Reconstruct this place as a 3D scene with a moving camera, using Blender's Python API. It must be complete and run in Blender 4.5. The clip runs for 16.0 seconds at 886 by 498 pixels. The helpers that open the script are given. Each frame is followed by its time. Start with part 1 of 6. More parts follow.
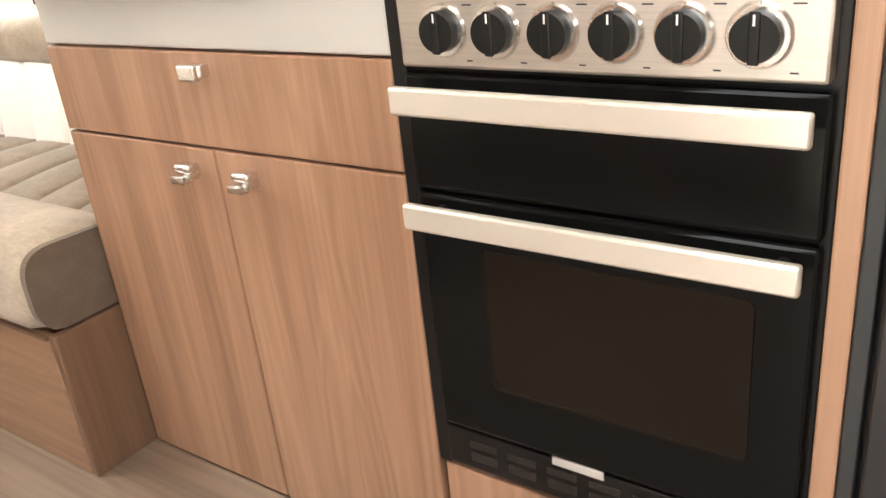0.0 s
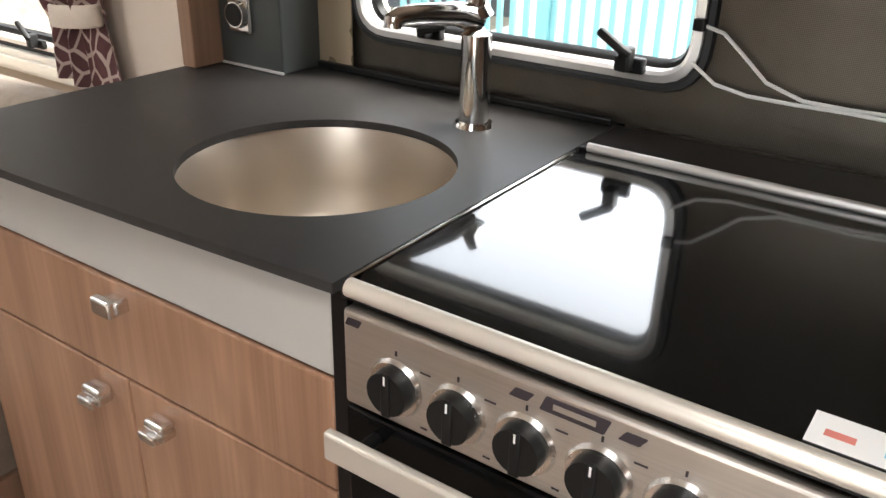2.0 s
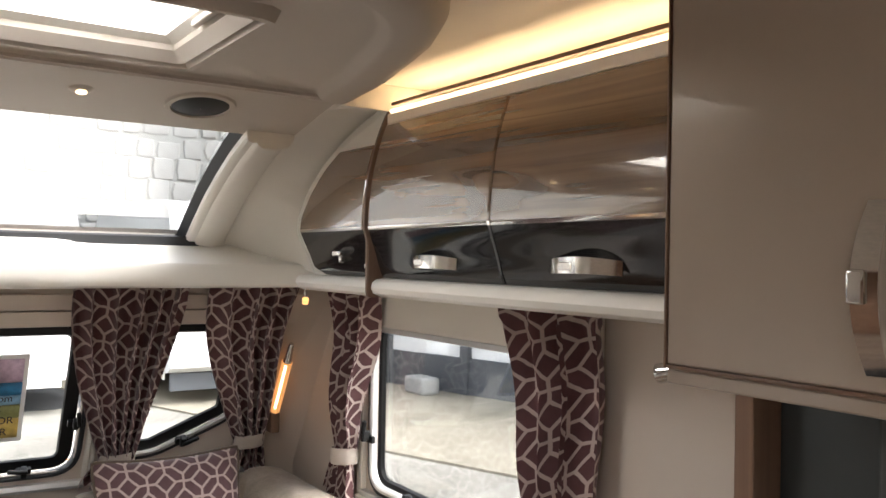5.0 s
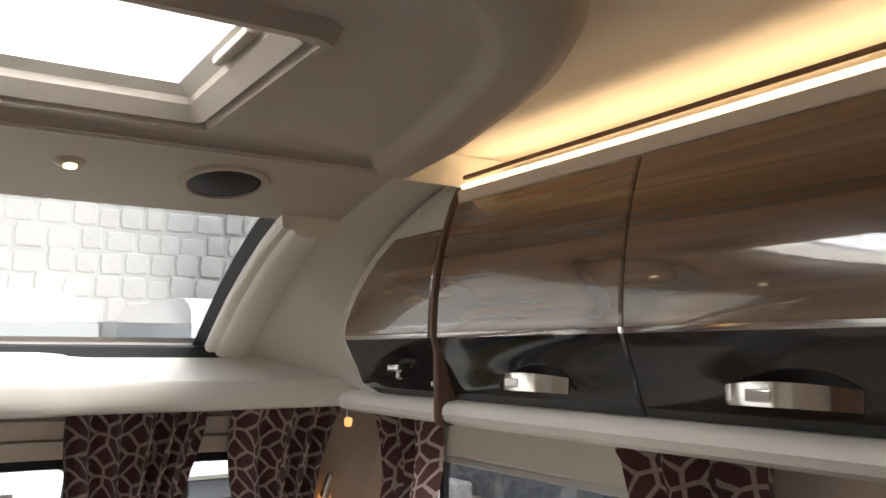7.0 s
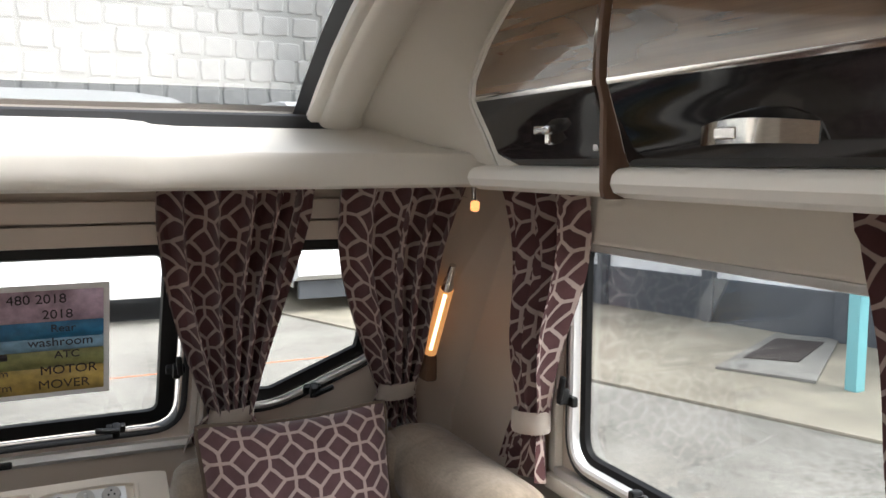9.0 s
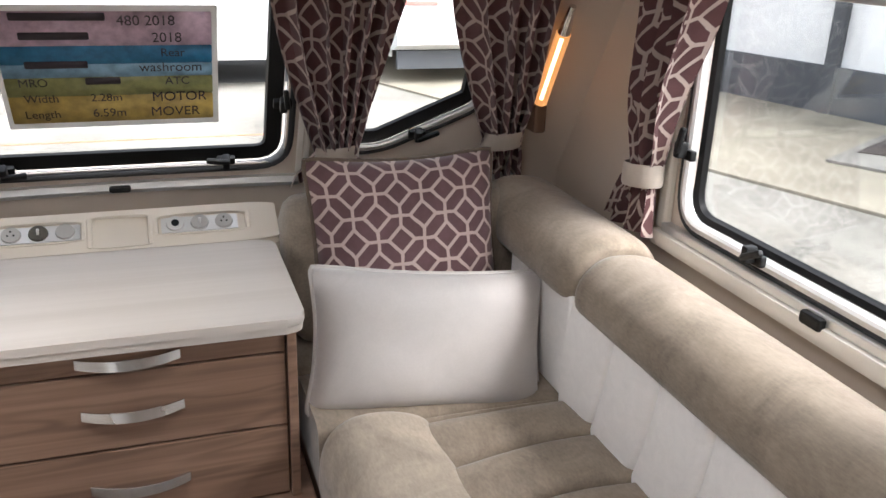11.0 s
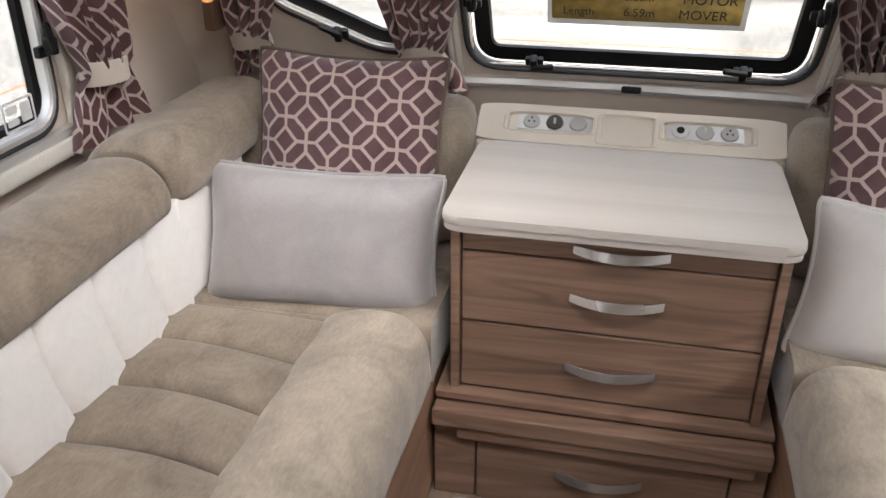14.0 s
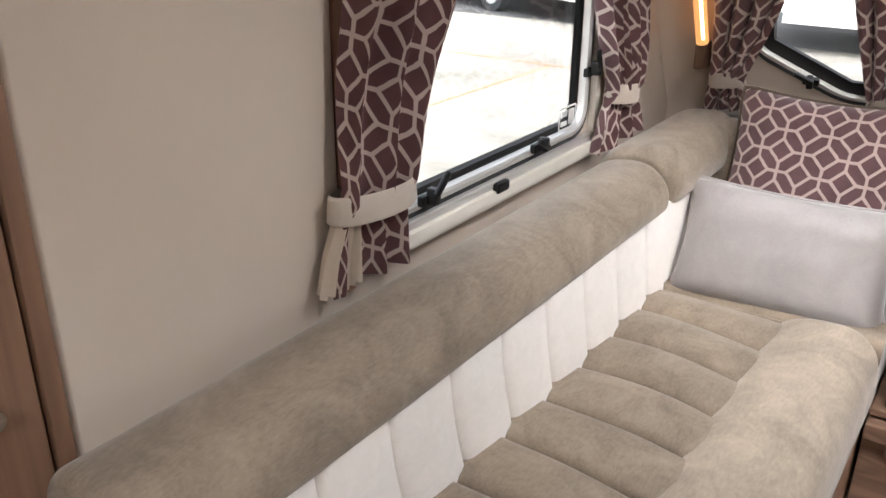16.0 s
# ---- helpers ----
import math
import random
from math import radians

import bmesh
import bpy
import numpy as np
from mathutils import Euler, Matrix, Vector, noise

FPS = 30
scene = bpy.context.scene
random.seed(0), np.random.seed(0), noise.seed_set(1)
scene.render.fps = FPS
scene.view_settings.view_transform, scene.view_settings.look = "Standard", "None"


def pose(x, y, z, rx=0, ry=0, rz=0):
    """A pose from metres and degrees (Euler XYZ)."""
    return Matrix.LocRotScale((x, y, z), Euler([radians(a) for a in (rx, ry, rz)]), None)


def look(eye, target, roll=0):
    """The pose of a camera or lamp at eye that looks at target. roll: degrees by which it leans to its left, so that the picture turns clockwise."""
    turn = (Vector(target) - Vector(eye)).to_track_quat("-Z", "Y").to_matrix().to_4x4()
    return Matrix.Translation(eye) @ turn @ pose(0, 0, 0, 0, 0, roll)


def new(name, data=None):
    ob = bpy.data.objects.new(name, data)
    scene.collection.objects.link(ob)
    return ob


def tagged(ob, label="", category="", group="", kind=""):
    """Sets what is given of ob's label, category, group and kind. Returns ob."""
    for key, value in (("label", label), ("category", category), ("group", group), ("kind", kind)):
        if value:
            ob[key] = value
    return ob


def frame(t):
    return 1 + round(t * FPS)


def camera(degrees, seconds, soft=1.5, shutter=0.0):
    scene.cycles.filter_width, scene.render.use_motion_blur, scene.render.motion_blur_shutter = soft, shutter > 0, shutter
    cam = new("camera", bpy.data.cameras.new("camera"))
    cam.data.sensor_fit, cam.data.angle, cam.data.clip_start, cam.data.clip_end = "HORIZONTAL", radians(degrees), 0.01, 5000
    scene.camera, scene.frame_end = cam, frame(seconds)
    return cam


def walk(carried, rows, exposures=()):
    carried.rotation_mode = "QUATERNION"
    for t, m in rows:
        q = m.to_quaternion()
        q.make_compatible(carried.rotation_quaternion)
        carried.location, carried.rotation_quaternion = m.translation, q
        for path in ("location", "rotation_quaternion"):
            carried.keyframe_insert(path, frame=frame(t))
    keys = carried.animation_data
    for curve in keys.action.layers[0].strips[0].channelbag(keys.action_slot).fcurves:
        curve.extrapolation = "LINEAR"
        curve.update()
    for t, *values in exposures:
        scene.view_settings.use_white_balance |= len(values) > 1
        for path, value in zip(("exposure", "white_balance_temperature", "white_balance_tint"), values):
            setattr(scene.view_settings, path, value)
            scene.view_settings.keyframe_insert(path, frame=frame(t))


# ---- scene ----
cam = camera(55.4, 16.0)
PATH = [
    (0, (0.116, -0.28, 0.964), (-0.988, 1.18, 0.157), -6.2),
    (0.1, (0.084, -0.259, 0.994), (-1.011, 1.188, 0.152), -5.4),
    (0.4, (0.017, -0.27, 1.026), (-1.018, 1.184, 0.122), -1.6),
    (0.5, (0.0, -0.28, 1.036), (-1.011, 1.178, 0.113), -0.7),
    (1, (-0.038, -0.268, 1.134), (-0.941, 1.247, 0.19), 1.0),
    (1.5, (-0.019, -0.083, 1.168), (-0.983, 1.398, 0.232), 0.9),
    (2, (-0.031, -0.027, 1.248), (-1.051, 1.46, 0.382), 1.3),
    (2.5, (-0.098, -0.068, 1.251), (-1.321, 1.303, 0.462), 2.1),
    (3, (-0.123, -0.137, 1.275), (-1.587, 1.024, 0.562), 2.3),
    (3.5, (-0.131, -0.164, 1.318), (-1.757, 0.877, 0.797), 1.7),
    (4, (-0.175, -0.175, 1.374), (-1.865, 0.851, 1.076), 1.7),
    (4.5, (-0.302, -0.185, 1.413), (-1.987, 0.889, 1.321), 1.7),
    (4.7, (-0.362, -0.164, 1.439), (-2.034, 0.932, 1.403), 1.2),
    (6.8, (-0.804, 0.02, 1.496), (-2.491, 1.066, 1.738), 0.7),
    (7, (-0.859, 0.012, 1.498), (-2.543, 1.063, 1.742), 0.2),
    (7.5, (-0.976, -0.007, 1.494), (-2.66, 1.053, 1.698), -0.4),
    (8, (-1.045, 0.001, 1.477), (-2.762, 1.023, 1.57), 0.1),
    (8.5, (-1.132, 0.061, 1.451), (-2.905, 0.985, 1.401), 0.1),
    (9, (-1.196, 0.109, 1.421), (-2.992, 0.964, 1.216), 0.1),
    (9.5, (-1.24, 0.134, 1.363), (-3.025, 0.945, 0.968), 0.5),
    (9.7, (-1.246, 0.128, 1.357), (-3.017, 0.928, 0.888), 0.5),
    (11.8, (-1.245, 0.067, 1.318), (-3.0, 0.55, 0.49), 2.7),
    (12, (-1.242, 0.056, 1.319), (-3.009, 0.474, 0.481), 2.5),
    (12.5, (-1.255, 0.025, 1.314), (-3.051, 0.247, 0.461), 2.3),
    (13, (-1.269, 0.013, 1.315), (-3.072, 0.035, 0.45), 2.1),
    (13.5, (-1.269, 0.015, 1.32), (-3.06, -0.152, 0.445), 1.5),
    (14, (-1.253, -0.001, 1.313), (-2.992, -0.398, 0.408), -0.1),
    (14.5, (-1.191, -0.023, 1.316), (-2.888, -0.537, 0.39), -0.7),
    (15, (-1.057, -0.071, 1.321), (-2.737, -0.65, 0.404), -0.4),
    (15.5, (-0.871, -0.172, 1.332), (-2.51, -0.931, 0.473), 0.3),
    (16, (-0.77, -0.2, 1.346), (-2.269, -1.256, 0.547), 0.4),
]
walk(cam, [(t, look(eye, target, roll)) for t, eye, target, roll in PATH], [(0.0, 4.40, 7100, 10), (0.5, 3.85, 7500, 10), (1.0, 3.75, 7300, 10), (1.5, 4.00, 7000, 10), (2.0, 3.65, 6600, 10), (2.5, 3.65, 6500, 10), (3.5, 3.27, 6500, 11), (4.5, 2.98, 6400, 11), (7.0, 2.36, 6300, 11), (8.0, 2.25, 6200, 10), (9.0, 2.40, 6200, 10), (9.7, 2.67, 6200, 11), (11.8, 2.88, 6200, 12), (13.5, 2.81, 6200, 12), (15.0, 2.86, 6300, 12), (15.5, 2.95, 6300, 12), (16.0, 3.18, 6300, 12)])


# ---- world, light ----
world = bpy.data.worlds.new("overcast_sky")
scene.world = world
world.use_nodes = True
wn, wl = world.node_tree.nodes, world.node_tree.links
sky = wn.new("ShaderNodeTexSky")
sky.sky_type = 'NISHITA'
sky.sun_disc = False
sky.sun_elevation, sky.sun_rotation = radians(53), radians(45)
sky.dust_density, sky.air_density = 4.0, 1.0
grey = wn.new("ShaderNodeHueSaturation")
grey.inputs["Saturation"].default_value = 0.25
wl.new(sky.outputs[0], grey.inputs["Color"])
wl.new(grey.outputs[0], wn["Background"].inputs["Color"])
wn["Background"].inputs["Strength"].default_value = 0.15
sun_data = bpy.data.lights.new("sun", 'SUN')
sun_data.energy, sun_data.angle, sun_data.color = 1.0, radians(50), (1.0, 0.97, 0.92)
sun = new("sun", sun_data)
sun.matrix_world = look((0, 0, 10), (-0.42, -0.42, 10 - 0.80), 0)


def sky_lamp(x, y, sx, sy, power):
    """The sky's light in the opening of a roof hatch, shining straight down."""
    d = bpy.data.lights.new("hatch_daylight", 'AREA')
    d.shape, d.size, d.size_y, d.energy, d.color = 'RECTANGLE', sx, sy, power, (1.0, 0.985, 0.96)
    new("hatch_daylight", d).matrix_world = pose(x, y, 1.93)


sky_lamp(-1.795, 0.0, 0.33, 0.60, 1.15)
sky_lamp(0.09, -0.09, 0.44, 0.46, 1.1)

# ---- materials ----


def base_mat(name, rough=0.5, metal=0.0, coat=0.0, spec=0.5):
    m = bpy.data.materials.new(name)
    m.use_nodes = True
    p = m.node_tree.nodes["Principled BSDF"]
    p.inputs["Roughness"].default_value = rough
    p.inputs["Metallic"].default_value = metal
    p.inputs["Coat Weight"].default_value = coat
    p.inputs["Coat Roughness"].default_value = 0.03
    p.inputs["Specular IOR Level"].default_value = spec
    return m, m.node_tree.nodes, m.node_tree.links, p


def coords(nodes, links, scale=(1, 1, 1), kind="Object"):
    tc = nodes.new("ShaderNodeTexCoord")
    mp = nodes.new("ShaderNodeMapping")
    mp.inputs["Scale"].default_value = scale
    links.new(tc.outputs[kind], mp.inputs["Vector"])
    return mp.outputs[0]


def noise_tex(nodes, links, vec, scale, detail=4, rough=0.55, distort=0.0):
    n = nodes.new("ShaderNodeTexNoise")
    n.inputs["Scale"].default_value = scale
    n.inputs["Detail"].default_value = detail
    n.inputs["Roughness"].default_value = rough
    n.inputs["Distortion"].default_value = distort
    links.new(vec, n.inputs["Vector"])
    return n.outputs["Fac"]


def ramp(nodes, links, fac, stops):
    r = nodes.new("ShaderNodeValToRGB")
    els = r.color_ramp.elements
    while len(els) < len(stops):
        els.new(0.5)
    for e, (pos, col) in zip(els, stops):
        e.position, e.color = pos, (*col, 1)
    links.new(fac, r.inputs[0])
    return r.outputs[0]


def bump(nodes, links, p, height, strength=0.2, dist=0.002):
    b = nodes.new("ShaderNodeBump")
    b.inputs["Strength"].default_value = strength
    b.inputs["Distance"].default_value = dist
    links.new(height, b.inputs["Height"])
    links.new(b.outputs[0], p.inputs["Normal"])


def maths(nodes, links, op, a, b=None, clamp=False):
    n = nodes.new("ShaderNodeMath")
    n.operation = op
    n.use_clamp = clamp
    for sock, v in zip(n.inputs, (a, b)):
        if v is None:
            continue
        if isinstance(v, (int, float)):
            sock.default_value = v
        else:
            links.new(v, sock)
    return n.outputs[0]


def shade(c, k):
    return tuple(min(1.0, v * k) for v in c)


def plain(name, col, rough=0.5, vary=0.06, scale=6.0, fine=120.0, bump_s=0.08, metal=0.0, coat=0.0, spec=0.5):
    m, n, l, p = base_mat(name, rough, metal, coat, spec)
    v = coords(n, l)
    broad = noise_tex(n, l, v, scale, 5)
    l.new(ramp(n, l, broad, [(0.3, shade(col, 1 - vary)), (0.7, shade(col, 1 + vary))]), p.inputs["Base Color"])
    grain = noise_tex(n, l, v, fine, 3)
    if bump_s:
        bump(n, l, p, grain, bump_s, 0.001)
    r = maths(n, l, 'MULTIPLY_ADD', broad, 0.12)
    r.node.inputs[2].default_value = max(0.02, rough - 0.06)
    l.new(r, p.inputs["Roughness"])
    return m


def wood(name, light, dark, axis, rough=0.35, coat=0.0, ring=1.0, figure=0.28):
    """Long-grained veneer: streaks run along axis."""
    m, n, l, p = base_mat(name, rough, 0, coat)
    sc = [5.0, 5.0, 5.0]
    sc["xyz".index(axis)] = 0.42
    v = coords(n, l, sc)
    flow = noise_tex(n, l, v, 1.0, 3, 0.5, 0.8)
    bands = maths(n, l, 'MULTIPLY_ADD', maths(n, l, 'SINE', maths(n, l, 'MULTIPLY', flow, 38.0 * ring)), 0.5)
    bands.node.inputs[2].default_value = 0.5
    sc2 = [85.0, 85.0, 85.0]
    sc2["xyz".index(axis)] = 1.8
    pores = noise_tex(n, l, coords(n, l, sc2), 1.0, 4, 0.6)
    sc3 = [14.0, 14.0, 14.0]
    sc3["xyz".index(axis)] = 0.3
    broad = noise_tex(n, l, coords(n, l, sc3), 1.0, 2)
    lines = maths(n, l, 'POWER', bands, 5.0)
    f = maths(n, l, 'MULTIPLY', bands, 0.13)
    f = maths(n, l, 'ADD', f, maths(n, l, 'MULTIPLY', pores, 0.44))
    f = maths(n, l, 'ADD', f, maths(n, l, 'MULTIPLY', broad, 0.60))
    f = maths(n, l, 'SUBTRACT', f, maths(n, l, 'MULTIPLY', maths(n, l, 'MULTIPLY', lines, pores), figure))
    l.new(ramp(n, l, f, [(0.30, dark), (0.52, tuple((a + b) / 2 for a, b in zip(light, dark))), (0.74, light)]), p.inputs["Base Color"])
    bump(n, l, p, pores, 0.12, 0.0006)
    return m


def fabric(name, col, vary=0.22, nap=9.0, rough=0.92, weave=700.0, bump_s=0.35, sheen=0.35):
    m, n, l, p = base_mat(name, rough, 0, 0, 0.2)
    v = coords(n, l)
    a = noise_tex(n, l, v, nap, 7, 0.68, 1.0)
    b = noise_tex(n, l, coords(n, l, (1, 2.5, 3.5)), nap * 9, 5, 0.65)
    f = maths(n, l, 'ADD', maths(n, l, 'MULTIPLY', a, 0.68), maths(n, l, 'MULTIPLY', b, 0.32))
    l.new(ramp(n, l, f, [(0.33, shade(col, 1 - vary)), (0.66, shade(col, 1 + vary))]), p.inputs["Base Color"])
    p.inputs["Sheen Weight"].default_value = sheen
    p.inputs["Sheen Roughness"].default_value = 0.4
    bump(n, l, p, noise_tex(n, l, v, weave, 2), bump_s, 0.0008)
    return m


def lattice_fabric(name, ground, line, cell=0.104):
    """Woven cloth with a lattice of diamonds, hexagons and crosses, laid out in UV metres."""
    m, n, l, p = base_mat(name, 0.9, 0, 0, 0.2)
    tc = n.new("ShaderNodeTexCoord")
    mp = n.new("ShaderNodeMapping")
    mp.inputs["Scale"].default_value = (1 / cell, 1 / cell, 1)
    l.new(tc.outputs["UV"], mp.inputs["Vector"])
    warp = noise_tex(n, l, mp.outputs[0], 3.0, 2)
    sep = n.new("ShaderNodeSeparateXYZ")
    l.new(mp.outputs[0], sep.inputs[0])
    M = lambda op, a, b=None: maths(n, l, op, a, b)
    wob = M('MULTIPLY', M('SUBTRACT', warp, 0.5), 0.05)
    u, v = M('ADD', sep.outputs[0], wob), M('ADD', sep.outputs[1], wob)
    du, dv = M('ABSOLUTE', M('SUBTRACT', u, M('ROUND', u))), M('ABSOLUTE', M('SUBTRACT', v, M('ROUND', v)))
    d1 = M('ADD', du, dv)
    mm = M('MINIMUM', d1, M('SUBTRACT', 1.0, d1))
    edge = M('MULTIPLY', M('ABSOLUTE', M('SUBTRACT', mm, 0.285)), 0.7071)
    ax = M('MINIMUM', M('MINIMUM', du, dv), M('MINIMUM', M('SUBTRACT', 0.5, du), M('SUBTRACT', 0.5, dv)))
    inside = M('LESS_THAN', mm, 0.285)
    ax = M('ADD', ax, inside)
    d = M('MINIMUM', edge, ax)
    r = n.new("ShaderNodeMapRange")
    r.inputs["From Min"].default_value, r.inputs["From Max"].default_value = 0.030, 0.042
    r.inputs["To Min"].default_value, r.inputs["To Max"].default_value = 1.0, 0.0
    l.new(d, r.inputs["Value"])
    mix = n.new("ShaderNodeMix")
    mix.data_type = 'RGBA'
    l.new(r.outputs[0], mix.inputs[0])
    nap = noise_tex(n, l, coords(n, l), 12.0, 5, 0.6)
    l.new(ramp(n, l, nap, [(0.3, shade(ground, 0.75)), (0.7, shade(ground, 1.3))]), mix.inputs[6])
    l.new(ramp(n, l, nap, [(0.3, shade(line, 0.9)), (0.7, shade(line, 1.08))]), mix.inputs[7])
    l.new(mix.outputs[2], p.inputs["Base Color"])
    p.inputs["Sheen Weight"].default_value = 0.25
    h = M('ADD', M('MULTIPLY', r.outputs[0], 0.7), M('MULTIPLY', noise_tex(n, l, coords(n, l), 900.0, 2), 0.4))
    bump(n, l, p, h, 0.3, 0.0012)
    return m


def clear_pane(name, tint=(0.97, 0.985, 0.98), gloss=0.5):
    m = bpy.data.materials.new(name)
    m.use_nodes = True
    n, l = m.node_tree.nodes, m.node_tree.links
    n.remove(n["Principled BSDF"])
    t, g, f, x = n.new("ShaderNodeBsdfTransparent"), n.new("ShaderNodeBsdfGlossy"), n.new("ShaderNodeFresnel"), n.new("ShaderNodeMixShader")
    t.inputs["Color"].default_value = (*tint, 1)
    g.inputs["Roughness"].default_value = 0.03
    f.inputs["IOR"].default_value = 1.4
    fac = maths(n, l, 'MULTIPLY', f.outputs[0], gloss)
    l.new(fac, x.inputs[0]), l.new(t.outputs[0], x.inputs[1]), l.new(g.outputs[0], x.inputs[2])
    l.new(x.outputs[0], n["Material Output"].inputs[0])
    return m


def glow(name, col, power):
    m, n, l, p = base_mat(name, 0.4)
    p.inputs["Base Color"].default_value = (*col, 1)
    p.inputs["Emission Color"].default_value = (*col, 1)
    p.inputs["Emission Strength"].default_value = power
    return m


def brushed(name, col, rough, axis="x", coat=0.0):
    m, n, l, p = base_mat(name, rough, 1.0, coat)
    sc = [420.0, 420.0, 420.0]
    sc["xyz".index(axis)] = 6.0
    f = noise_tex(n, l, coords(n, l, sc), 1.0, 3)
    l.new(ramp(n, l, f, [(0.2, shade(col, 0.88)), (0.8, shade(col, 1.1))]), p.inputs["Base Color"])
    r = maths(n, l, 'MULTIPLY_ADD', f, 0.12)
    r.node.inputs[2].default_value = rough - 0.05
    l.new(r, p.inputs["Roughness"])
    return m


def woven_metal(name, col, rough, pitch=0.0022):
    """Metal sheet embossed with a fine diagonal weave."""
    m, n, l, p = base_mat(name, rough, 0.85)
    tc = n.new("ShaderNodeTexCoord")
    sep = n.new("ShaderNodeSeparateXYZ")
    l.new(tc.outputs["Object"], sep.inputs[0])
    k = math.pi / pitch
    up = maths(n, l, 'SINE', maths(n, l, 'MULTIPLY', maths(n, l, 'ADD', sep.outputs[0], sep.outputs[2]), k))
    down = maths(n, l, 'SINE', maths(n, l, 'MULTIPLY', maths(n, l, 'SUBTRACT', sep.outputs[0], sep.outputs[2]), k))
    weave = maths(n, l, 'MULTIPLY', up, down)
    broad = noise_tex(n, l, tc.outputs["Object"], 5.0, 4)
    f = maths(n, l, 'ADD', maths(n, l, 'MULTIPLY', weave, 0.30), broad)
    l.new(ramp(n, l, f, [(0.2, shade(col, 0.55)), (0.8, shade(col, 1.25))]), p.inputs["Base Color"])
    bump(n, l, p, weave, 0.25, 0.0004)
    return m


OAK_L, OAK_D = (0.455, 0.266, 0.172), (0.20, 0.099, 0.057)
M_WOOD_Z = wood("kitchen_veneer_upright", OAK_L, OAK_D, "z", 0.38)
M_WOOD_Y = wood("chest_veneer_across", (0.34, 0.215, 0.148), (0.115, 0.064, 0.041), "y", 0.4, 0.0, 1.7, 0.42)
M_WOOD_X = wood("sofa_base_veneer", (0.40, 0.245, 0.155), (0.20, 0.105, 0.062), "x", 0.4)
M_WOOD_GLOSS = wood("locker_gloss_veneer", (0.25, 0.147, 0.078), (0.07, 0.036, 0.018), "x", 0.25, 1.0, 1.6, 0.45)
M_WOOD_GLOSS.node_tree.nodes["Principled BSDF"].inputs["Coat IOR"].default_value = 2.1
M_WOOD_TRIM = wood("dark_trim_veneer", (0.19, 0.11, 0.07), (0.10, 0.055, 0.035), "z", 0.4)
M_FLOOR = wood("floor_vinyl", (0.29, 0.215, 0.16), (0.125, 0.088, 0.066), "x", 0.35, 0.1)
# brown veneer taken darker; the worktop end board's shade is in this colour
M_WOOD_ZD = wood("darkened_board_veneer", (0.30, 0.175, 0.11), (0.15, 0.08, 0.05), "z", 0.42)
M_CREAM = plain("cream_wall_lining", (0.66, 0.57, 0.485), 0.6, 0.025, 3.0, 300.0, 0.05)
M_MOULD = plain("cream_moulded_plastic", (0.83, 0.79, 0.715), 0.42, 0.02, 2.0, 400.0, 0.03)
M_CONSOLE = plain("cream_console_plastic", (0.74, 0.665, 0.565), 0.45, 0.02, 3.0, 400.0, 0.03)
M_CEIL = plain("warm_white_ceiling_lining", (0.78, 0.72, 0.64), 0.55, 0.02, 2.0, 300.0, 0.04)
M_PANEL = plain("taupe_ceiling_panel", (0.56, 0.495, 0.425), 0.55, 0.025, 2.0, 300.0, 0.05)
M_FASCIA = plain("pearl_grey_fascia", (0.47, 0.455, 0.43), 0.3, 0.02, 3.0, 500.0, 0.02)
M_DOOR_GLOSS = plain("champagne_gloss_door", (0.36, 0.285, 0.225), 0.30, 0.03, 3.0, 500.0, 0.0, 0.1, 0.25)
M_WORKTOP = plain("dark_grey_worktop", (0.031, 0.029, 0.028), 0.45, 0.2, 60.0, 900.0, 0.08, 0.0, 0.0, 0.35)
M_SPLASH = woven_metal("bronze_weave_splashback", (0.125, 0.110, 0.090), 0.30)
M_STEELPANEL = plain("bronze_steel_panel", (0.50, 0.41, 0.29), 0.28, 0.05, 6.0, 700.0, 0.03, 0.45)
M_PILLAR = plain("slate_grey_panel", (0.038, 0.043, 0.043), 0.36, 0.08, 8.0, 700.0, 0.03)
M_BLACKGLASS = plain("black_glass", (0.006, 0.006, 0.006), 0.05, 0.05, 4.0, 100.0, 0.0, 0.0, 0.0)
M_OVENBLACK = plain("black_oven_glass", (0.006, 0.006, 0.006), 0.12, 0.05, 4.0, 100.0, 0.0, 0.0, 0.0, 0.12)
M_BLACKENAMEL = plain("black_enamel", (0.009, 0.008, 0.008), 0.3, 0.1, 9.0, 300.0, 0.02, 0.0, 0.0, 0.22)
M_BLACKGLOSS = plain("black_gloss_laminate", (0.012, 0.011, 0.011), 0.09, 0.08, 5.0, 100.0, 0.0, 0.0, 0.35)
M_BLACKPLASTIC = plain("black_plastic", (0.008, 0.008, 0.008), 0.40, 0.1, 10.0, 400.0, 0.05, 0.0, 0.0, 0.25)
M_RUBBER = plain("dark_rubber", (0.028, 0.029, 0.031), 0.6, 0.1, 12.0, 300.0, 0.06)
M_OVENGLASS = plain("smoked_oven_glass", (0.011, 0.008, 0.006), 0.12, 0.1, 5.0, 100.0, 0.0, 0.0, 0.0, 0.2)
M_CHROME = brushed("polished_chrome", (0.78, 0.77, 0.75), 0.09, "x")
M_PULL = brushed("bright_handle_chrome", (0.80, 0.785, 0.765), 0.24, "y")
M_BOW = plain("satin_bow_chrome", (0.62, 0.605, 0.585), 0.26, 0.03, 5.0, 400.0, 0.0, 0.85)
M_ALU = plain("satin_aluminium", (0.72, 0.71, 0.69), 0.34, 0.03, 5.0, 500.0, 0.02, 0.55)
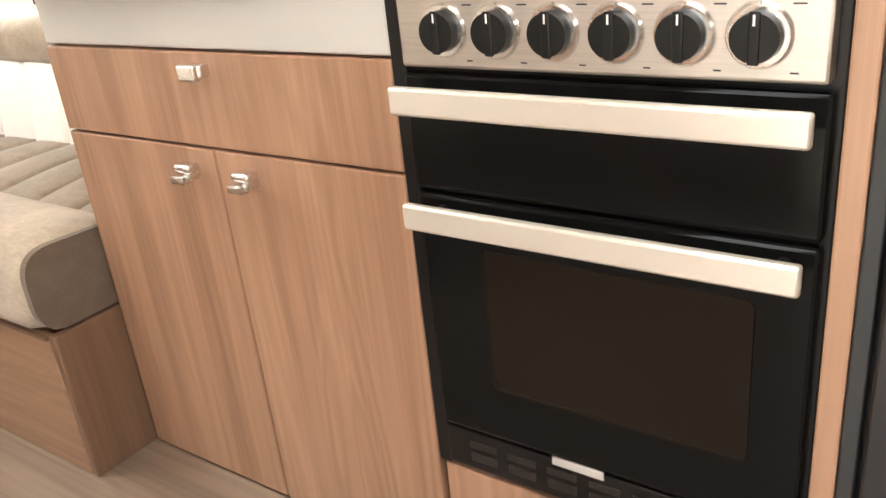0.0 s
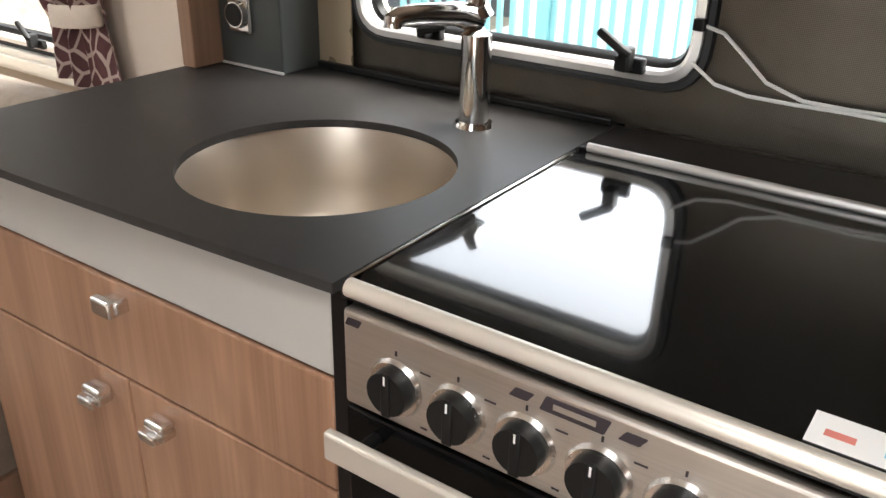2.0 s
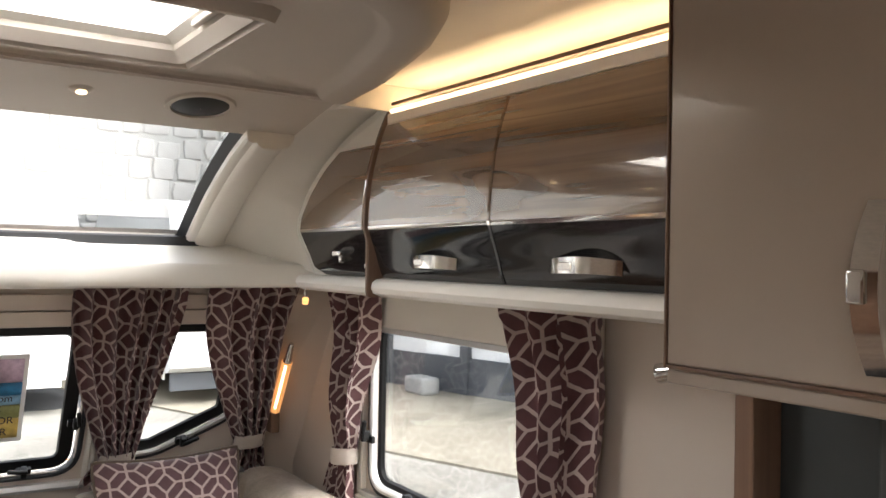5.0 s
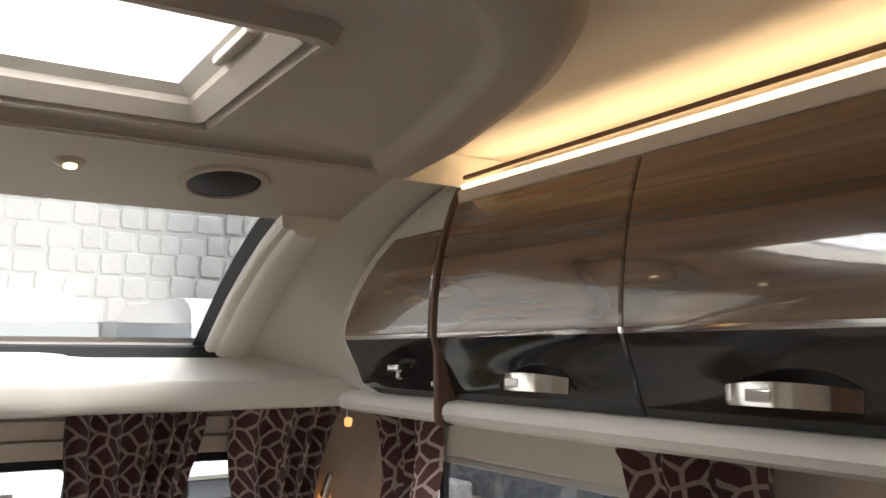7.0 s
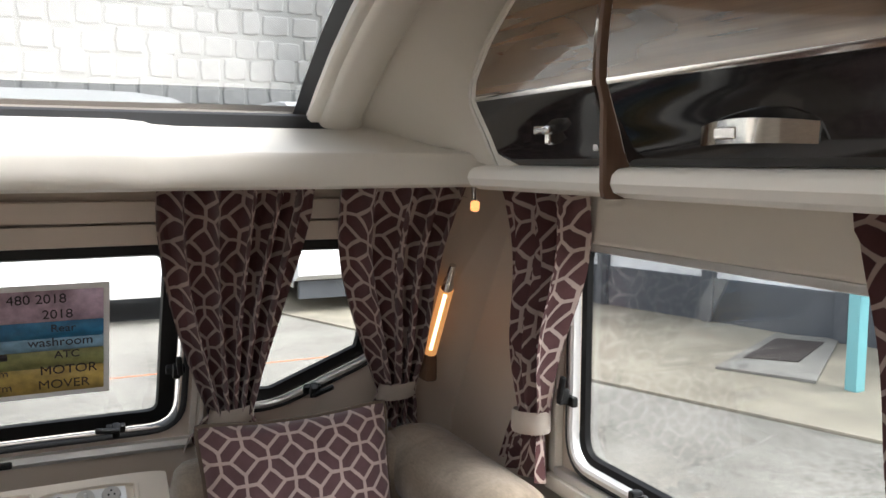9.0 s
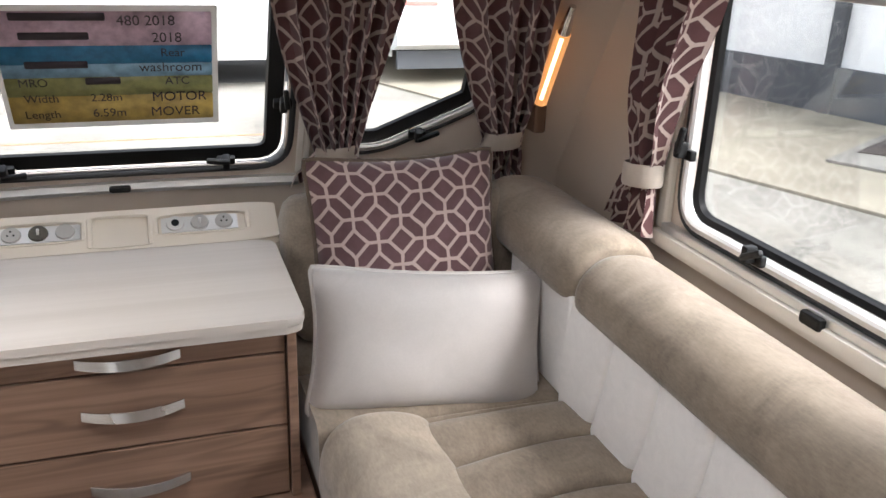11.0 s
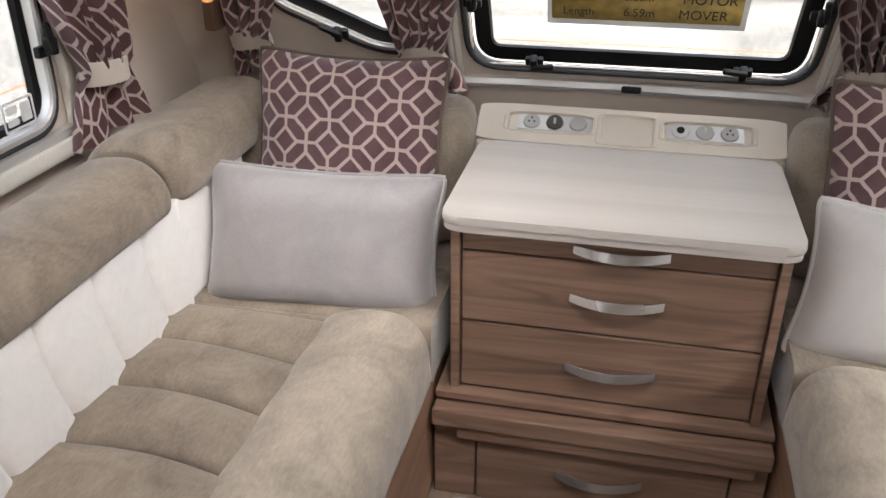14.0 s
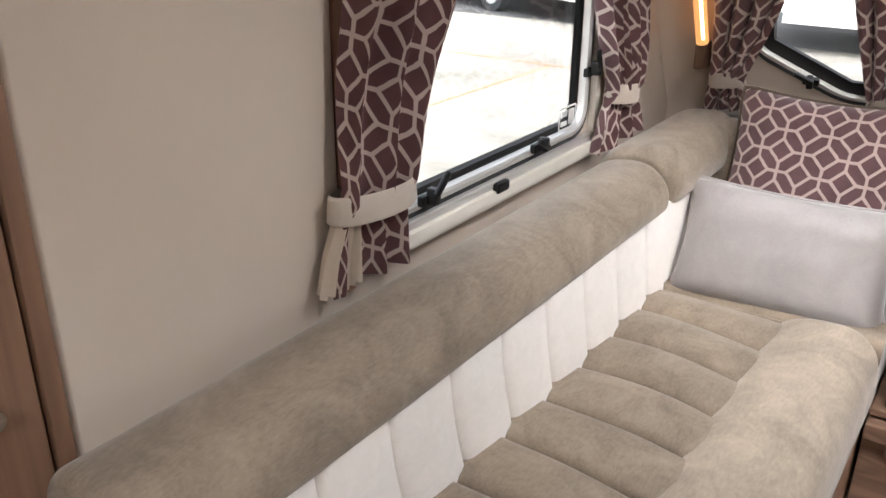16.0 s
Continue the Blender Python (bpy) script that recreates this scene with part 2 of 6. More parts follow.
M_STEEL = plain("satin_steel_bowl", (0.56, 0.495, 0.42), 0.36, 0.02, 3.0, 900.0, 0.01, 0.95)
M_LIDGLASS = plain("polished_black_lid_glass", (0.006, 0.006, 0.006), 0.04, 0.05, 4.0, 100.0, 0.0, 0.0, 1.0)
M_LIDGLASS.node_tree.nodes["Principled BSDF"].inputs["Coat IOR"].default_value = 1.55
M_PANELSTEEL = brushed("satin_cooker_panel", (0.60, 0.56, 0.515), 0.42, "x")
M_HANDLE = plain("satin_silver_handle", (0.74, 0.69, 0.62), 0.32, 0.03, 5.0, 300.0, 0.0, 0.55)
M_TOP = wood("pale_stone_oak_top", (0.63, 0.575, 0.52), (0.53, 0.475, 0.42), "y", 0.45, 0.0, 1.0, 0.1)
M_VELOUR = fabric("taupe_velour", (0.395, 0.332, 0.262), 0.30, 7.0)
M_VELOUR_S = fabric("brown_taupe_velour", (0.275, 0.223, 0.171), 0.34, 8.0)
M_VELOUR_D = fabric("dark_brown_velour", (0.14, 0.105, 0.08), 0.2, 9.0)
M_WHITEFAB = fabric("ivory_boucle", (0.87, 0.835, 0.80), 0.05, 30.0, 0.95, 260.0, 0.6, 0.1)
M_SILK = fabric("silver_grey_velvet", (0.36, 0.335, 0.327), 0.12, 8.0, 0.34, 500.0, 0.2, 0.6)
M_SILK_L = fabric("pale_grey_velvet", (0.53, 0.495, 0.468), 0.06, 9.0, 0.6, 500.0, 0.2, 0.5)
M_TIE = fabric("beige_tieback_cloth", (0.56, 0.49, 0.42), 0.08, 14.0, 0.8, 500.0, 0.25, 0.3)
M_POUF = fabric("grey_plush", (0.20, 0.187, 0.177), 0.12, 14.0)
M_LATTICE = lattice_fabric("plum_lattice_cloth", (0.125, 0.058, 0.060), (0.58, 0.47, 0.42))
M_CUSHION = lattice_fabric("plum_lattice_velvet", (0.12, 0.066, 0.07), (0.50, 0.39, 0.35))
M_LINING = fabric("cream_curtain_lining", (0.66, 0.57, 0.47), 0.05, 20.0, 0.9, 600.0, 0.2, 0.1)
M_PANE = clear_pane("acrylic_window_pane", (0.80, 0.81, 0.81), 0.25)
M_DOME = clear_pane("frosted_rooflight_pane", (0.93, 0.93, 0.92), 0.4)
M_TINTPANE = clear_pane("tinted_rooflight_pane", (0.46, 0.47, 0.47), 0.4)
M_WHITE = plain("white_plastic", (0.8, 0.8, 0.79), 0.35, 0.02, 5.0, 300.0, 0.02)
M_LED = glow("warm_led_strip", (1.0, 0.74, 0.42), 1.9)
M_LED_SOFT = glow("soft_led_diffuser", (1.0, 0.72, 0.40), 0.5)
M_BULB = glow("warm_bulb", (1.0, 0.40, 0.13), 0.30)
M_TUBE = glow("amber_lamp_trough", (1.0, 0.46, 0.15), 0.10)
M_CORE = glow("bright_lamp_core", (1.0, 0.72, 0.36), 0.7)
M_INK = plain("dark_print", (0.03, 0.022, 0.028), 0.5, 0.05, 5.0, 100.0, 0.0)

# ---- mesh helpers ----


def part(name, bm, material, parent=None, label="", smooth=True, kind=""):
    """Links a bmesh, given in world metres, as one mesh object under a thing or a part."""
    bmesh.ops.recalc_face_normals(bm, faces=bm.faces[:])
    me = bpy.data.meshes.new(name)
    origin, up_to = Vector(), parent
    while up_to:
        origin, up_to = origin + up_to.location, up_to.parent
    if parent:
        bmesh.ops.translate(bm, verts=bm.verts[:], vec=-origin)
    bm.to_mesh(me)
    bm.free()
    me.materials.append(material)
    if smooth:
        me.shade_smooth()
        me.set_sharp_from_angle(angle=radians(38))
        if len(me.polygons) < 300:
            areas = sorted(q.area for q in me.polygons)
            limit = 4 * areas[len(areas) // 2]
            for q in me.polygons:
                if q.area > limit and max(abs(c) for c in q.normal) > 0.9999:
                    q.use_smooth = False
    ob = new(name, me)
    if parent:
        ob.parent = parent
    return tagged(ob, label=label, kind=kind)


def thing(name, base, label, category, group="", kind=""):
    ob = new(name)
    ob.empty_display_size = 0.05
    ob.matrix_world = Matrix.Translation(base)
    ob.location = base
    bpy.context.view_layer.update()
    return tagged(ob, label, category, group, kind)


def box_into(bm, lo, hi, r=0.0, seg=2):
    cx = [(a + b) / 2 for a, b in zip(lo, hi)]
    sz = [abs(b - a) for a, b in zip(lo, hi)]
    res = bmesh.ops.create_cube(bm, size=1.0, matrix=Matrix.Translation(cx) @ Matrix.Diagonal((*sz, 1)))
    if r > 0:
        es = {e for v in res["verts"] for e in v.link_edges}
        bmesh.ops.bevel(bm, geom=list(es), offset=min(r, min(sz) * 0.49), segments=seg, affect='EDGES', profile=0.5)
    return bm


def box(lo, hi, r=0.002, seg=2):
    return box_into(bmesh.new(), lo, hi, r, seg)


def cyl_into(bm, p0, p1, r0, r1=None, n=24, caps=True):
    p0, p1 = Vector(p0), Vector(p1)
    d = p1 - p0
    m = Matrix.Translation((p0 + p1) / 2) @ d.to_track_quat('Z', 'Y').to_matrix().to_4x4()
    bmesh.ops.create_cone(bm, cap_ends=caps, segments=n, radius1=r0, radius2=r0 if r1 is None else r1, depth=d.length, matrix=m)
    return bm


def cyl(p0, p1, r0, r1=None, n=24):
    return cyl_into(bmesh.new(), p0, p1, r0, r1, n)


def loft(bm, rings, closed=True, cap=False):
    """Skins a list of rings, each a list of points."""
    vs = [[bm.verts.new(p) for p in ring] for ring in rings]
    n = len(vs[0])
    for a, b in zip(vs, vs[1:]):
        for i in range(n if closed else n - 1):
            j = (i + 1) % n
            bm.faces.new((a[i], a[j], b[j], b[i]))
    if cap:
        bm.faces.new(vs[0][::-1]), bm.faces.new(vs[-1])
    return vs


def tube(points, r, n=10):
    """A round bar along points."""
    bm = bmesh.new()
    pts = [Vector(p) for p in points]
    rings = []
    for i, p in enumerate(pts):
        d = (pts[min(i + 1, len(pts) - 1)] - pts[max(i - 1, 0)]).normalized()
        q = d.to_track_quat('Z', 'Y')
        rr = r[i] if isinstance(r, (list, tuple)) else r
        rings.append([p + q @ Vector((rr * math.cos(2 * math.pi * k / n), rr * math.sin(2 * math.pi * k / n), 0)) for k in range(n)])
    loft(bm, rings, True, True)
    return bm


def bez(a, b, c, n=8):
    return [tuple((1 - t) ** 2 * p + 2 * t * (1 - t) * q + t * t * r for p, q, r in zip(a, b, c)) for t in [i / n for i in range(n + 1)]]


def ext_x(profile, x0, x1, closed=True, nx=1, f=None):
    """Extrudes a (y, z) outline along x."""
    bm = bmesh.new()
    loft(bm, [[(x0 + (x1 - x0) * i / nx, y, z) for y, z in profile] for i in range(nx + 1)], closed, closed)
    return bm


def ext_y(profile, y0, y1, ny=1):
    """Extrudes an (x, z) outline along y."""
    bm = bmesh.new()
    loft(bm, [[(x, y0 + (y1 - y0) * i / ny, z) for x, z in profile] for i in range(ny + 1)], True, True)
    return bm


def ext_z(profile, z0, z1, r=0.0, seg=2):
    """Raises an (x, y) outline from z0 to z1, its rims rounded by r."""
    bm = bmesh.new()
    vs = loft(bm, [[(x, y, z0) for x, y in profile], [(x, y, z1) for x, y in profile]], True, True)
    if r:
        es = [e for e in bm.edges if abs(e.verts[0].co.z - e.verts[1].co.z) < 1e-6]
        bmesh.ops.bevel(bm, geom=es, offset=r, segments=seg, affect='EDGES', profile=0.5)
    return bm


def inset_poly(poly, d):
    """A convex outline moved inwards by d."""
    n = len(poly)
    area = sum(poly[i][0] * poly[(i + 1) % n][1] - poly[(i + 1) % n][0] * poly[i][1] for i in range(n))
    s = 1 if area > 0 else -1
    lines = []
    for i in range(n):
        (x0, y0), (x1, y1) = poly[i], poly[(i + 1) % n]
        L = math.hypot(x1 - x0, y1 - y0)
        nx, ny = -(y1 - y0) / L * s, (x1 - x0) / L * s
        lines.append((x0 + nx * d, y0 + ny * d, x1 - x0, y1 - y0))
    out = []
    for i in range(n):
        ax, ay, adx, ady = lines[i - 1]
        bx, by, bdx, bdy = lines[i]
        den = adx * bdy - ady * bdx
        t = ((bx - ax) * bdy - (by - ay) * bdx) / den
        out.append((ax + adx * t, ay + ady * t))
    return out


def round_poly(poly, r, seg=6):
    """A convex outline with rounded corners."""
    out, n = [], len(poly)
    for i in range(n):
        p, a, b = Vector(poly[i]), Vector(poly[i - 1]), Vector(poly[(i + 1) % n])
        da, db = (a - p), (b - p)
        rr = min(r, da.length * 0.45, db.length * 0.45)
        s, e = p + da.normalized() * rr, p + db.normalized() * rr
        out += [tuple(q) for q in bez(tuple(s), tuple(p), tuple(e), seg)]
    return out


def rect(u0, u1, v0, v1):
    return [(u0, v0), (u1, v0), (u1, v1), (u0, v1)]


def sheet(outline, holes, f, thick, cuts=(), name="wall"):
    """A wall of thickness thick with holes through it; f(u, v, w) gives the place, w runs into the room."""
    bm = bmesh.new()
    rims = []
    for loop in [outline] + holes:
        vs = [bm.verts.new((u, v, 0)) for u, v in loop]
        rims.append(loop)
        for i in range(len(vs)):
            bm.edges.new((vs[i], vs[(i + 1) % len(vs)]))
    bmesh.ops.triangle_fill(bm, use_beauty=True, use_dissolve=False, edges=bm.edges[:], normal=(0, 0, 1))
    for c, ax in cuts:
        no = (1, 0, 0) if ax == 'u' else (0, 1, 0)
        co = (c, 0, 0) if ax == 'u' else (0, c, 0)
        bmesh.ops.bisect_plane(bm, geom=bm.verts[:] + bm.edges[:] + bm.faces[:], plane_co=co, plane_no=no)
    res = bmesh.ops.extrude_face_region(bm, geom=bm.faces[:])
    outer = {v for v in res["geom"] if isinstance(v, bmesh.types.BMVert)}
    for v in bm.verts:
        u, w = v.co.x, v.co.y
        v.co = f(u, w, -thick if v in outer else 0.0)
    return bm


def ring_frame(poly, profile, f, r, seg=6, cap=False):
    """A closed frame round a convex outline: profile lists (inset, height into the room)."""
    bm = bmesh.new()
    rings = []
    for d, w in profile:
        q = inset_poly(poly, d) if d else poly
        rings.append([f(u, v, w) for u, v in round_poly(q, max(0.004, r - d), seg)])
    if cap:
        loft(bm, rings, True, False)
    else:
        loft(bm, rings + [rings[0]], True, False)
        bmesh.ops.remove_doubles(bm, verts=bm.verts[:], dist=1e-6)
    return bm


def fill_poly(poly, f, w0, w1, r, seg=6):
    bm = bmesh.new()
    q = round_poly(poly, r, seg)
    loft(bm, [[f(u, v, w0) for u, v in q], [f(u, v, w1) for u, v in q]], True, True)
    return bm

# ---- the shell ----
HALF, FLOOR_X0, REAR_X = 1.10, -3.45, 1.9
GROUND_Z = -0.62


def front_x(y, z):
    return -3.33 + 0.11 * (abs(y) / 1.1) ** 2 + 0.58 * max(0.0, z - 0.74)


def f_front(y, z, w):
    return Vector((front_x(y, z) + w, y, z))


def f_right(x, z, w):
    return Vector((x, HALF - w, z))


def f_left(x, z, w):
    return Vector((x, -HALF + w, z))


def f_rear(y, z, w):
    return Vector((REAR_X - w, y, z))


def f_up(x, y, w):
    return Vector((x, y, 1.862 - w))


SIDE_WIN = rect(-2.65, -1.72, 0.775, 1.30)
KITCHEN_WIN = rect(-0.966, -0.372, 0.956, 1.274)
MID_WIN = rect(-0.40, 0.40, 0.765, 1.285)
CORNER_WIN = [(0.50, 0.80), (0.62, 0.80), (0.86, 0.93), (0.86, 1.285), (0.50, 1.285)]
CORNER_WIN_L = [(-y, z) for y, z in CORNER_WIN][::-1]
HATCH = rect(-1.99, -1.60, -0.335, 0.335)
REAR_HATCH = rect(-0.15, 0.33, -0.34, 0.16)


def hole(poly, d=0.012):
    return round_poly(inset_poly(poly, d), 0.06, 4)


shell_floor = part("floor", box((FLOOR_X0, -HALF, -0.05), (REAR_X, HALF, 0.0), 0), M_FLOOR)
tagged(shell_floor, "wood-effect vinyl floor with a soft sheen", "floor", kind="structure")
w_out = rect(-3.42, REAR_X, -0.05, 1.9)
tagged(part("wall_right", sheet(w_out, [hole(SIDE_WIN), hole(KITCHEN_WIN)], f_right, 0.03), M_CREAM), "cream lined side wall", "wall", kind="structure")
# assumed opening, never in view, added to bring daylight onto the kitchen front
DOORWAY = rect(-0.36, 0.32, 0.02, 1.74)
tagged(part("wall_left", sheet(w_out, [hole(SIDE_WIN), hole(DOORWAY)], f_left, 0.03), M_CREAM), "cream lined side wall", "wall", kind="structure")
y_cuts = [(-0.9 + 0.2 * i, 'u') for i in range(10)] + [(0.74, 'v')]
tagged(part("wall_front", sheet(rect(-1.12, 1.12, -0.05, 1.53), [hole(MID_WIN), hole(CORNER_WIN), hole(CORNER_WIN_L)], f_front, 0.03, y_cuts), M_CREAM), "cream lined raked front wall", "wall", kind="structure")
tagged(part("wall_rear", sheet(rect(-HALF, HALF, -0.05, 1.9), [], f_rear, 0.03), M_CREAM), "plain cream bulkhead", "wall", kind="structure")
tagged(part("ceiling", sheet(rect(-2.30, REAR_X, -HALF - 0.03, HALF + 0.03), [hole(HATCH), hole(REAR_HATCH)], f_up, 0.04), M_CEIL), "smooth warm white ceiling", "ceiling", kind="structure")

# ---- windows ----


def latch(f, u, v, turn, parent, size=1.2):
    """A folding plastic window catch: foot, post and lever."""
    bm = bmesh.new()
    c = f(u, v, 0.012)
    a, b = (f(u + 0.01, v, 0.012) - c).normalized(), (f(u, v + 0.01, 0.012) - c).normalized()
    n = a.cross(b)
    if n.dot(f(u, v, 0.03) - c) < 0:
        n = -n
    m = Matrix((a, b, n)).transposed().to_4x4()
    m.translation = c
    box_into(bm, (-0.018, -0.009, 0), (0.018, 0.009, 0.012), 0.003)
    box_into(bm, (-0.007, -0.005, 0.01), (0.007, 0.022, 0.03), 0.003)
    start = len(bm.verts)
    box_into(bm, (-0.006, 0.0, 0.026), (0.040, 0.011, 0.036), 0.004)
    bm.verts.ensure_lookup_table()
    new_v = bm.verts[start:]
    bmesh.ops.rotate(bm, verts=new_v, cent=(0, 0.012, 0.03), matrix=Matrix.Rotation(turn, 3, 'Z'))
    bmesh.ops.scale(bm, verts=bm.verts[:], vec=(size, size, size))
    bmesh.ops.transform(bm, matrix=m, verts=bm.verts[:])
    return part("latch", bm, M_BLACKPLASTIC, parent, "black plastic latch")


def window(name, poly, f, r, label, latches, band=0.012, silver=True, rim=0.0):
    c = [sum(p[i] for p in poly) / len(poly) for i in (0, 1)]
    w = thing(name, f(c[0], c[1], 0), label, "window", kind="structure")
    part("window_frame", ring_frame(poly, [(-0.006, 0.0), (-0.004, 0.010), (rim + 0.003, 0.012), (rim + 0.008, 0.008), (rim + 0.013, -0.028), (0.0, -0.03)], f, r), M_RUBBER, w)
    if silver:
        part("trim", ring_frame(poly, [(rim + 0.006, 0.0), (rim + 0.008, 0.013), (rim + 0.018, 0.015), (rim + 0.023, 0.010), (rim + 0.024, -0.006)], f, r), M_ALU, w, "bright aluminium trim")
    part("pane_rim", ring_frame(poly, [(rim + 0.020, -0.022), (rim + 0.024, -0.008), (rim + 0.024 + band, -0.012), (rim + 0.028 + band, -0.024)], f, r), M_BLACKPLASTIC, w, "black border of the acrylic pane")
    q = inset_poly(poly, rim + 0.024 + band * 0.6)
    p = part("pane", fill_poly(q, f, -0.018, -0.022, r - 0.02), M_PANE, w)
    p.visible_shadow = False
    for u, v, turn in latches:
        latch(f, u, v, turn, w)
    return w


window("window_1", SIDE_WIN, f_right, 0.085, "rounded caravan side window with black frame and catches", [(-2.384, 0.80, 0.5), (-1.966, 0.80, 2.4), (-2.625, 0.93, 1.3)])
window("window_2", SIDE_WIN, f_left, 0.085, "rounded caravan side window with black frame and catches", [(-2.384, 0.80, 0.5), (-1.966, 0.80, 2.4), (-2.625, 0.93, 1.3)])
window("window_3", MID_WIN, f_front, 0.085, "rounded raked front window with black frame", [(-0.235, 0.80, 0.1), (0.245, 0.80, 3.0), (0.372, 0.95, 1.7), (-0.372, 0.95, 1.4)], 0.035, False)
window("window_4", CORNER_WIN, f_front, 0.06, "small swept front corner window with thick black seal", [(0.70, 0.862, 0.5)], 0.035)
window("window_5", CORNER_WIN_L, f_front, 0.06, "small swept front corner window with thick black seal", [(-0.70, 0.862, 2.6)], 0.035)
window("window_6", KITCHEN_WIN, lambda x, z, w: Vector((x, HALF - 0.032 - w, z)), 0.07, "rounded kitchen window with silver trim and catches", [(-0.80, 0.985, 0.3), (-0.47, 0.985, 2.6)], 0.006, True)
door_1 = thing("door_1", (-0.02, -1.10, 0.0), "unseen open doorway with a cream frame, added for daylight on the kitchen", "doorway", kind="structure")
part("door_frame", ring_frame(DOORWAY, [(-0.01, 0.0), (-0.008, 0.014), (0.014, 0.014), (0.016, -0.034), (-0.01, -0.034)], f_left, 0.07), M_MOULD, door_1)

for s, fn in ((1, f_right), (-1, f_left)):
    rail = thing("blind_rail", (-2.18, s * HALF, 0.75), "cream sill with a silver blind cassette below the side window", "sill", "blind rails", "structure")
    y0 = s * HALF
    prof = [(y0, 0.715), (y0 - s * 0.028, 0.720), (y0 - s * 0.034, 0.735), (y0 - s * 0.030, 0.752), (y0, 0.755)]
    part("window_sill", ext_x(prof, -2.70, -1.70), M_MOULD, rail)
    part("cassette", box((-2.68, min(y0, y0 - s * 0.022), 0.753), (-1.71, max(y0, y0 - s * 0.022), 0.772), 0.004), M_ALU, rail, "silver blind cassette")
    part("pull_tab", box((-2.245, min(y0 - s * 0.036, y0 - s * 0.02), 0.744), (-2.195, max(y0 - s * 0.036, y0 - s * 0.02), 0.768), 0.006), M_BLACKPLASTIC, rail, "black pull tab")
    part("side_channel", box((-2.705, min(y0, y0 - s * 0.02), 0.755), (-2.672, max(y0, y0 - s * 0.02), 1.33), 0.006), M_MOULD, rail)
    part("head_box", box((-2.72, min(y0, y0 - s * 0.026), 1.262), (-1.68, max(y0, y0 - s * 0.026), 1.37), 0.008), M_MOULD, rail)
    part("head_cassette", box((-2.67, min(y0, y0 - s * 0.018), 1.246), (-1.71, max(y0, y0 - s * 0.018), 1.2615), 0.003), M_ALU, rail, "silver head rail")
    part("wood_post", box((-1.755, min(y0, y0 - s * 0.025), 0.70), (-1.725, max(y0, y0 - s * 0.025), 1.37), 0.004), M_WOOD_Z if s < 0 else M_MOULD, rail)

front_rail = thing("blind_rail", (front_x(0, 0.74), 0, 0.73), "silver blind cassette along the foot of the front window", "sill", "blind rails", "structure")
for a, b, nm in ((-0.42, 0.42, "cassette"), (0.46, 0.98, "cassette"), (-0.98, -0.46, "cassette")):
    bm = bmesh.new()
    rows = []
    for i in range(9):
        y = a + (b - a) * i / 8
        x = front_x(y, 0.73)
        rows.append([(x, y, 0.716), (x + 0.020, y, 0.718), (x + 0.026, y, 0.728), (x + 0.022, y, 0.742), (x, y, 0.744)])
    loft(bm, rows, True, True)
    part(nm, bm, M_ALU, front_rail)
for y in (0.0, 0.72, -0.72):
    x = front_x(y, 0.73)
    part("pull_tab", box((x + 0.012, y - 0.024, 0.722), (x + 0.034, y + 0.024, 0.738), 0.005), M_BLACKPLASTIC, front_rail, "black pull tab")
for a, b in ((-0.43, 0.43), (0.46, 0.98), (-0.98, -0.46)):
    part("head_box", ring_frame(rect(a, b, 1.250, 1.345), [(0, 0.0), (0.003, 0.012), (0.020, 0.014), (0.044, 0.014), (0.0465, 0.0)], f_front, 0.01, 2), M_CREAM, front_rail)
for y in (-0.43, 0.43):
    part("side_channel", ring_frame(rect(y - 0.016, y + 0.016, 0.745, 1.36), [(0, 0.0), (0.002, 0.009), (0.012, 0.011), (0.0155, 0.0)], f_front, 0.006, 2), M_MOULD, front_rail)

# ---- front shelf, rooflight and mouldings ----
SHELF_LIP = [(-2.99, 1.372), (-2.70, 1.371), (-2.668, 1.377), (-2.659, 1.390), (-2.657, 1.428), (-2.662, 1.437), (-2.672, 1.441), (-2.72, 1.450), (-2.77, 1.470), (-2.83, 1.500), (-2.90, 1.512)]


def lip_shift(y):
    """The shelf steps forward at its middle and bows back at the corners."""
    a = abs(y)
    mid = 1 / (1 + math.exp((a - 0.27) * 70))
    return 0.028 * mid - 0.05 * max(0.0, (a - 0.55) / 0.5) ** 2


bm = bmesh.new()
rows = []
for i in range(61):
    y = -1.10 + 2.2 * i / 60
    k = lip_shift(y)
    mid = 1 / (1 + math.exp((abs(y) - 0.27) * 70))
    rows.append([(x + k * min(1, max(0, (x + 2.95) / 0.2)), y, z + (0.012 * mid if z > 1.44 and x > -2.8 else 0)) for x, z in SHELF_LIP])
loft(bm, rows, True, True)
tagged(part("front_shelf", bm, M_MOULD), "cream moulded shelf above the front windows", "shelf", kind="structure")

ROOF = [(-2.10, 1.803), (-2.20, 1.785), (-2.37, 1.745), (-2.50, 1.693), (-2.64, 1.620), (-2.79, 1.522), (-2.90, 1.44)]


def roof_z(x):
    for (xa, za), (xb, zb) in zip(ROOF, ROOF[1:]):
        if xb <= x <= xa:
            return za + (zb - za) * (x - xa) / (xb - xa)
    return ROOF[0][1] if x > ROOF[0][0] else ROOF[-1][1]


def f_roof(y, x, w):
    return Vector((x, y, roof_z(x) - w))


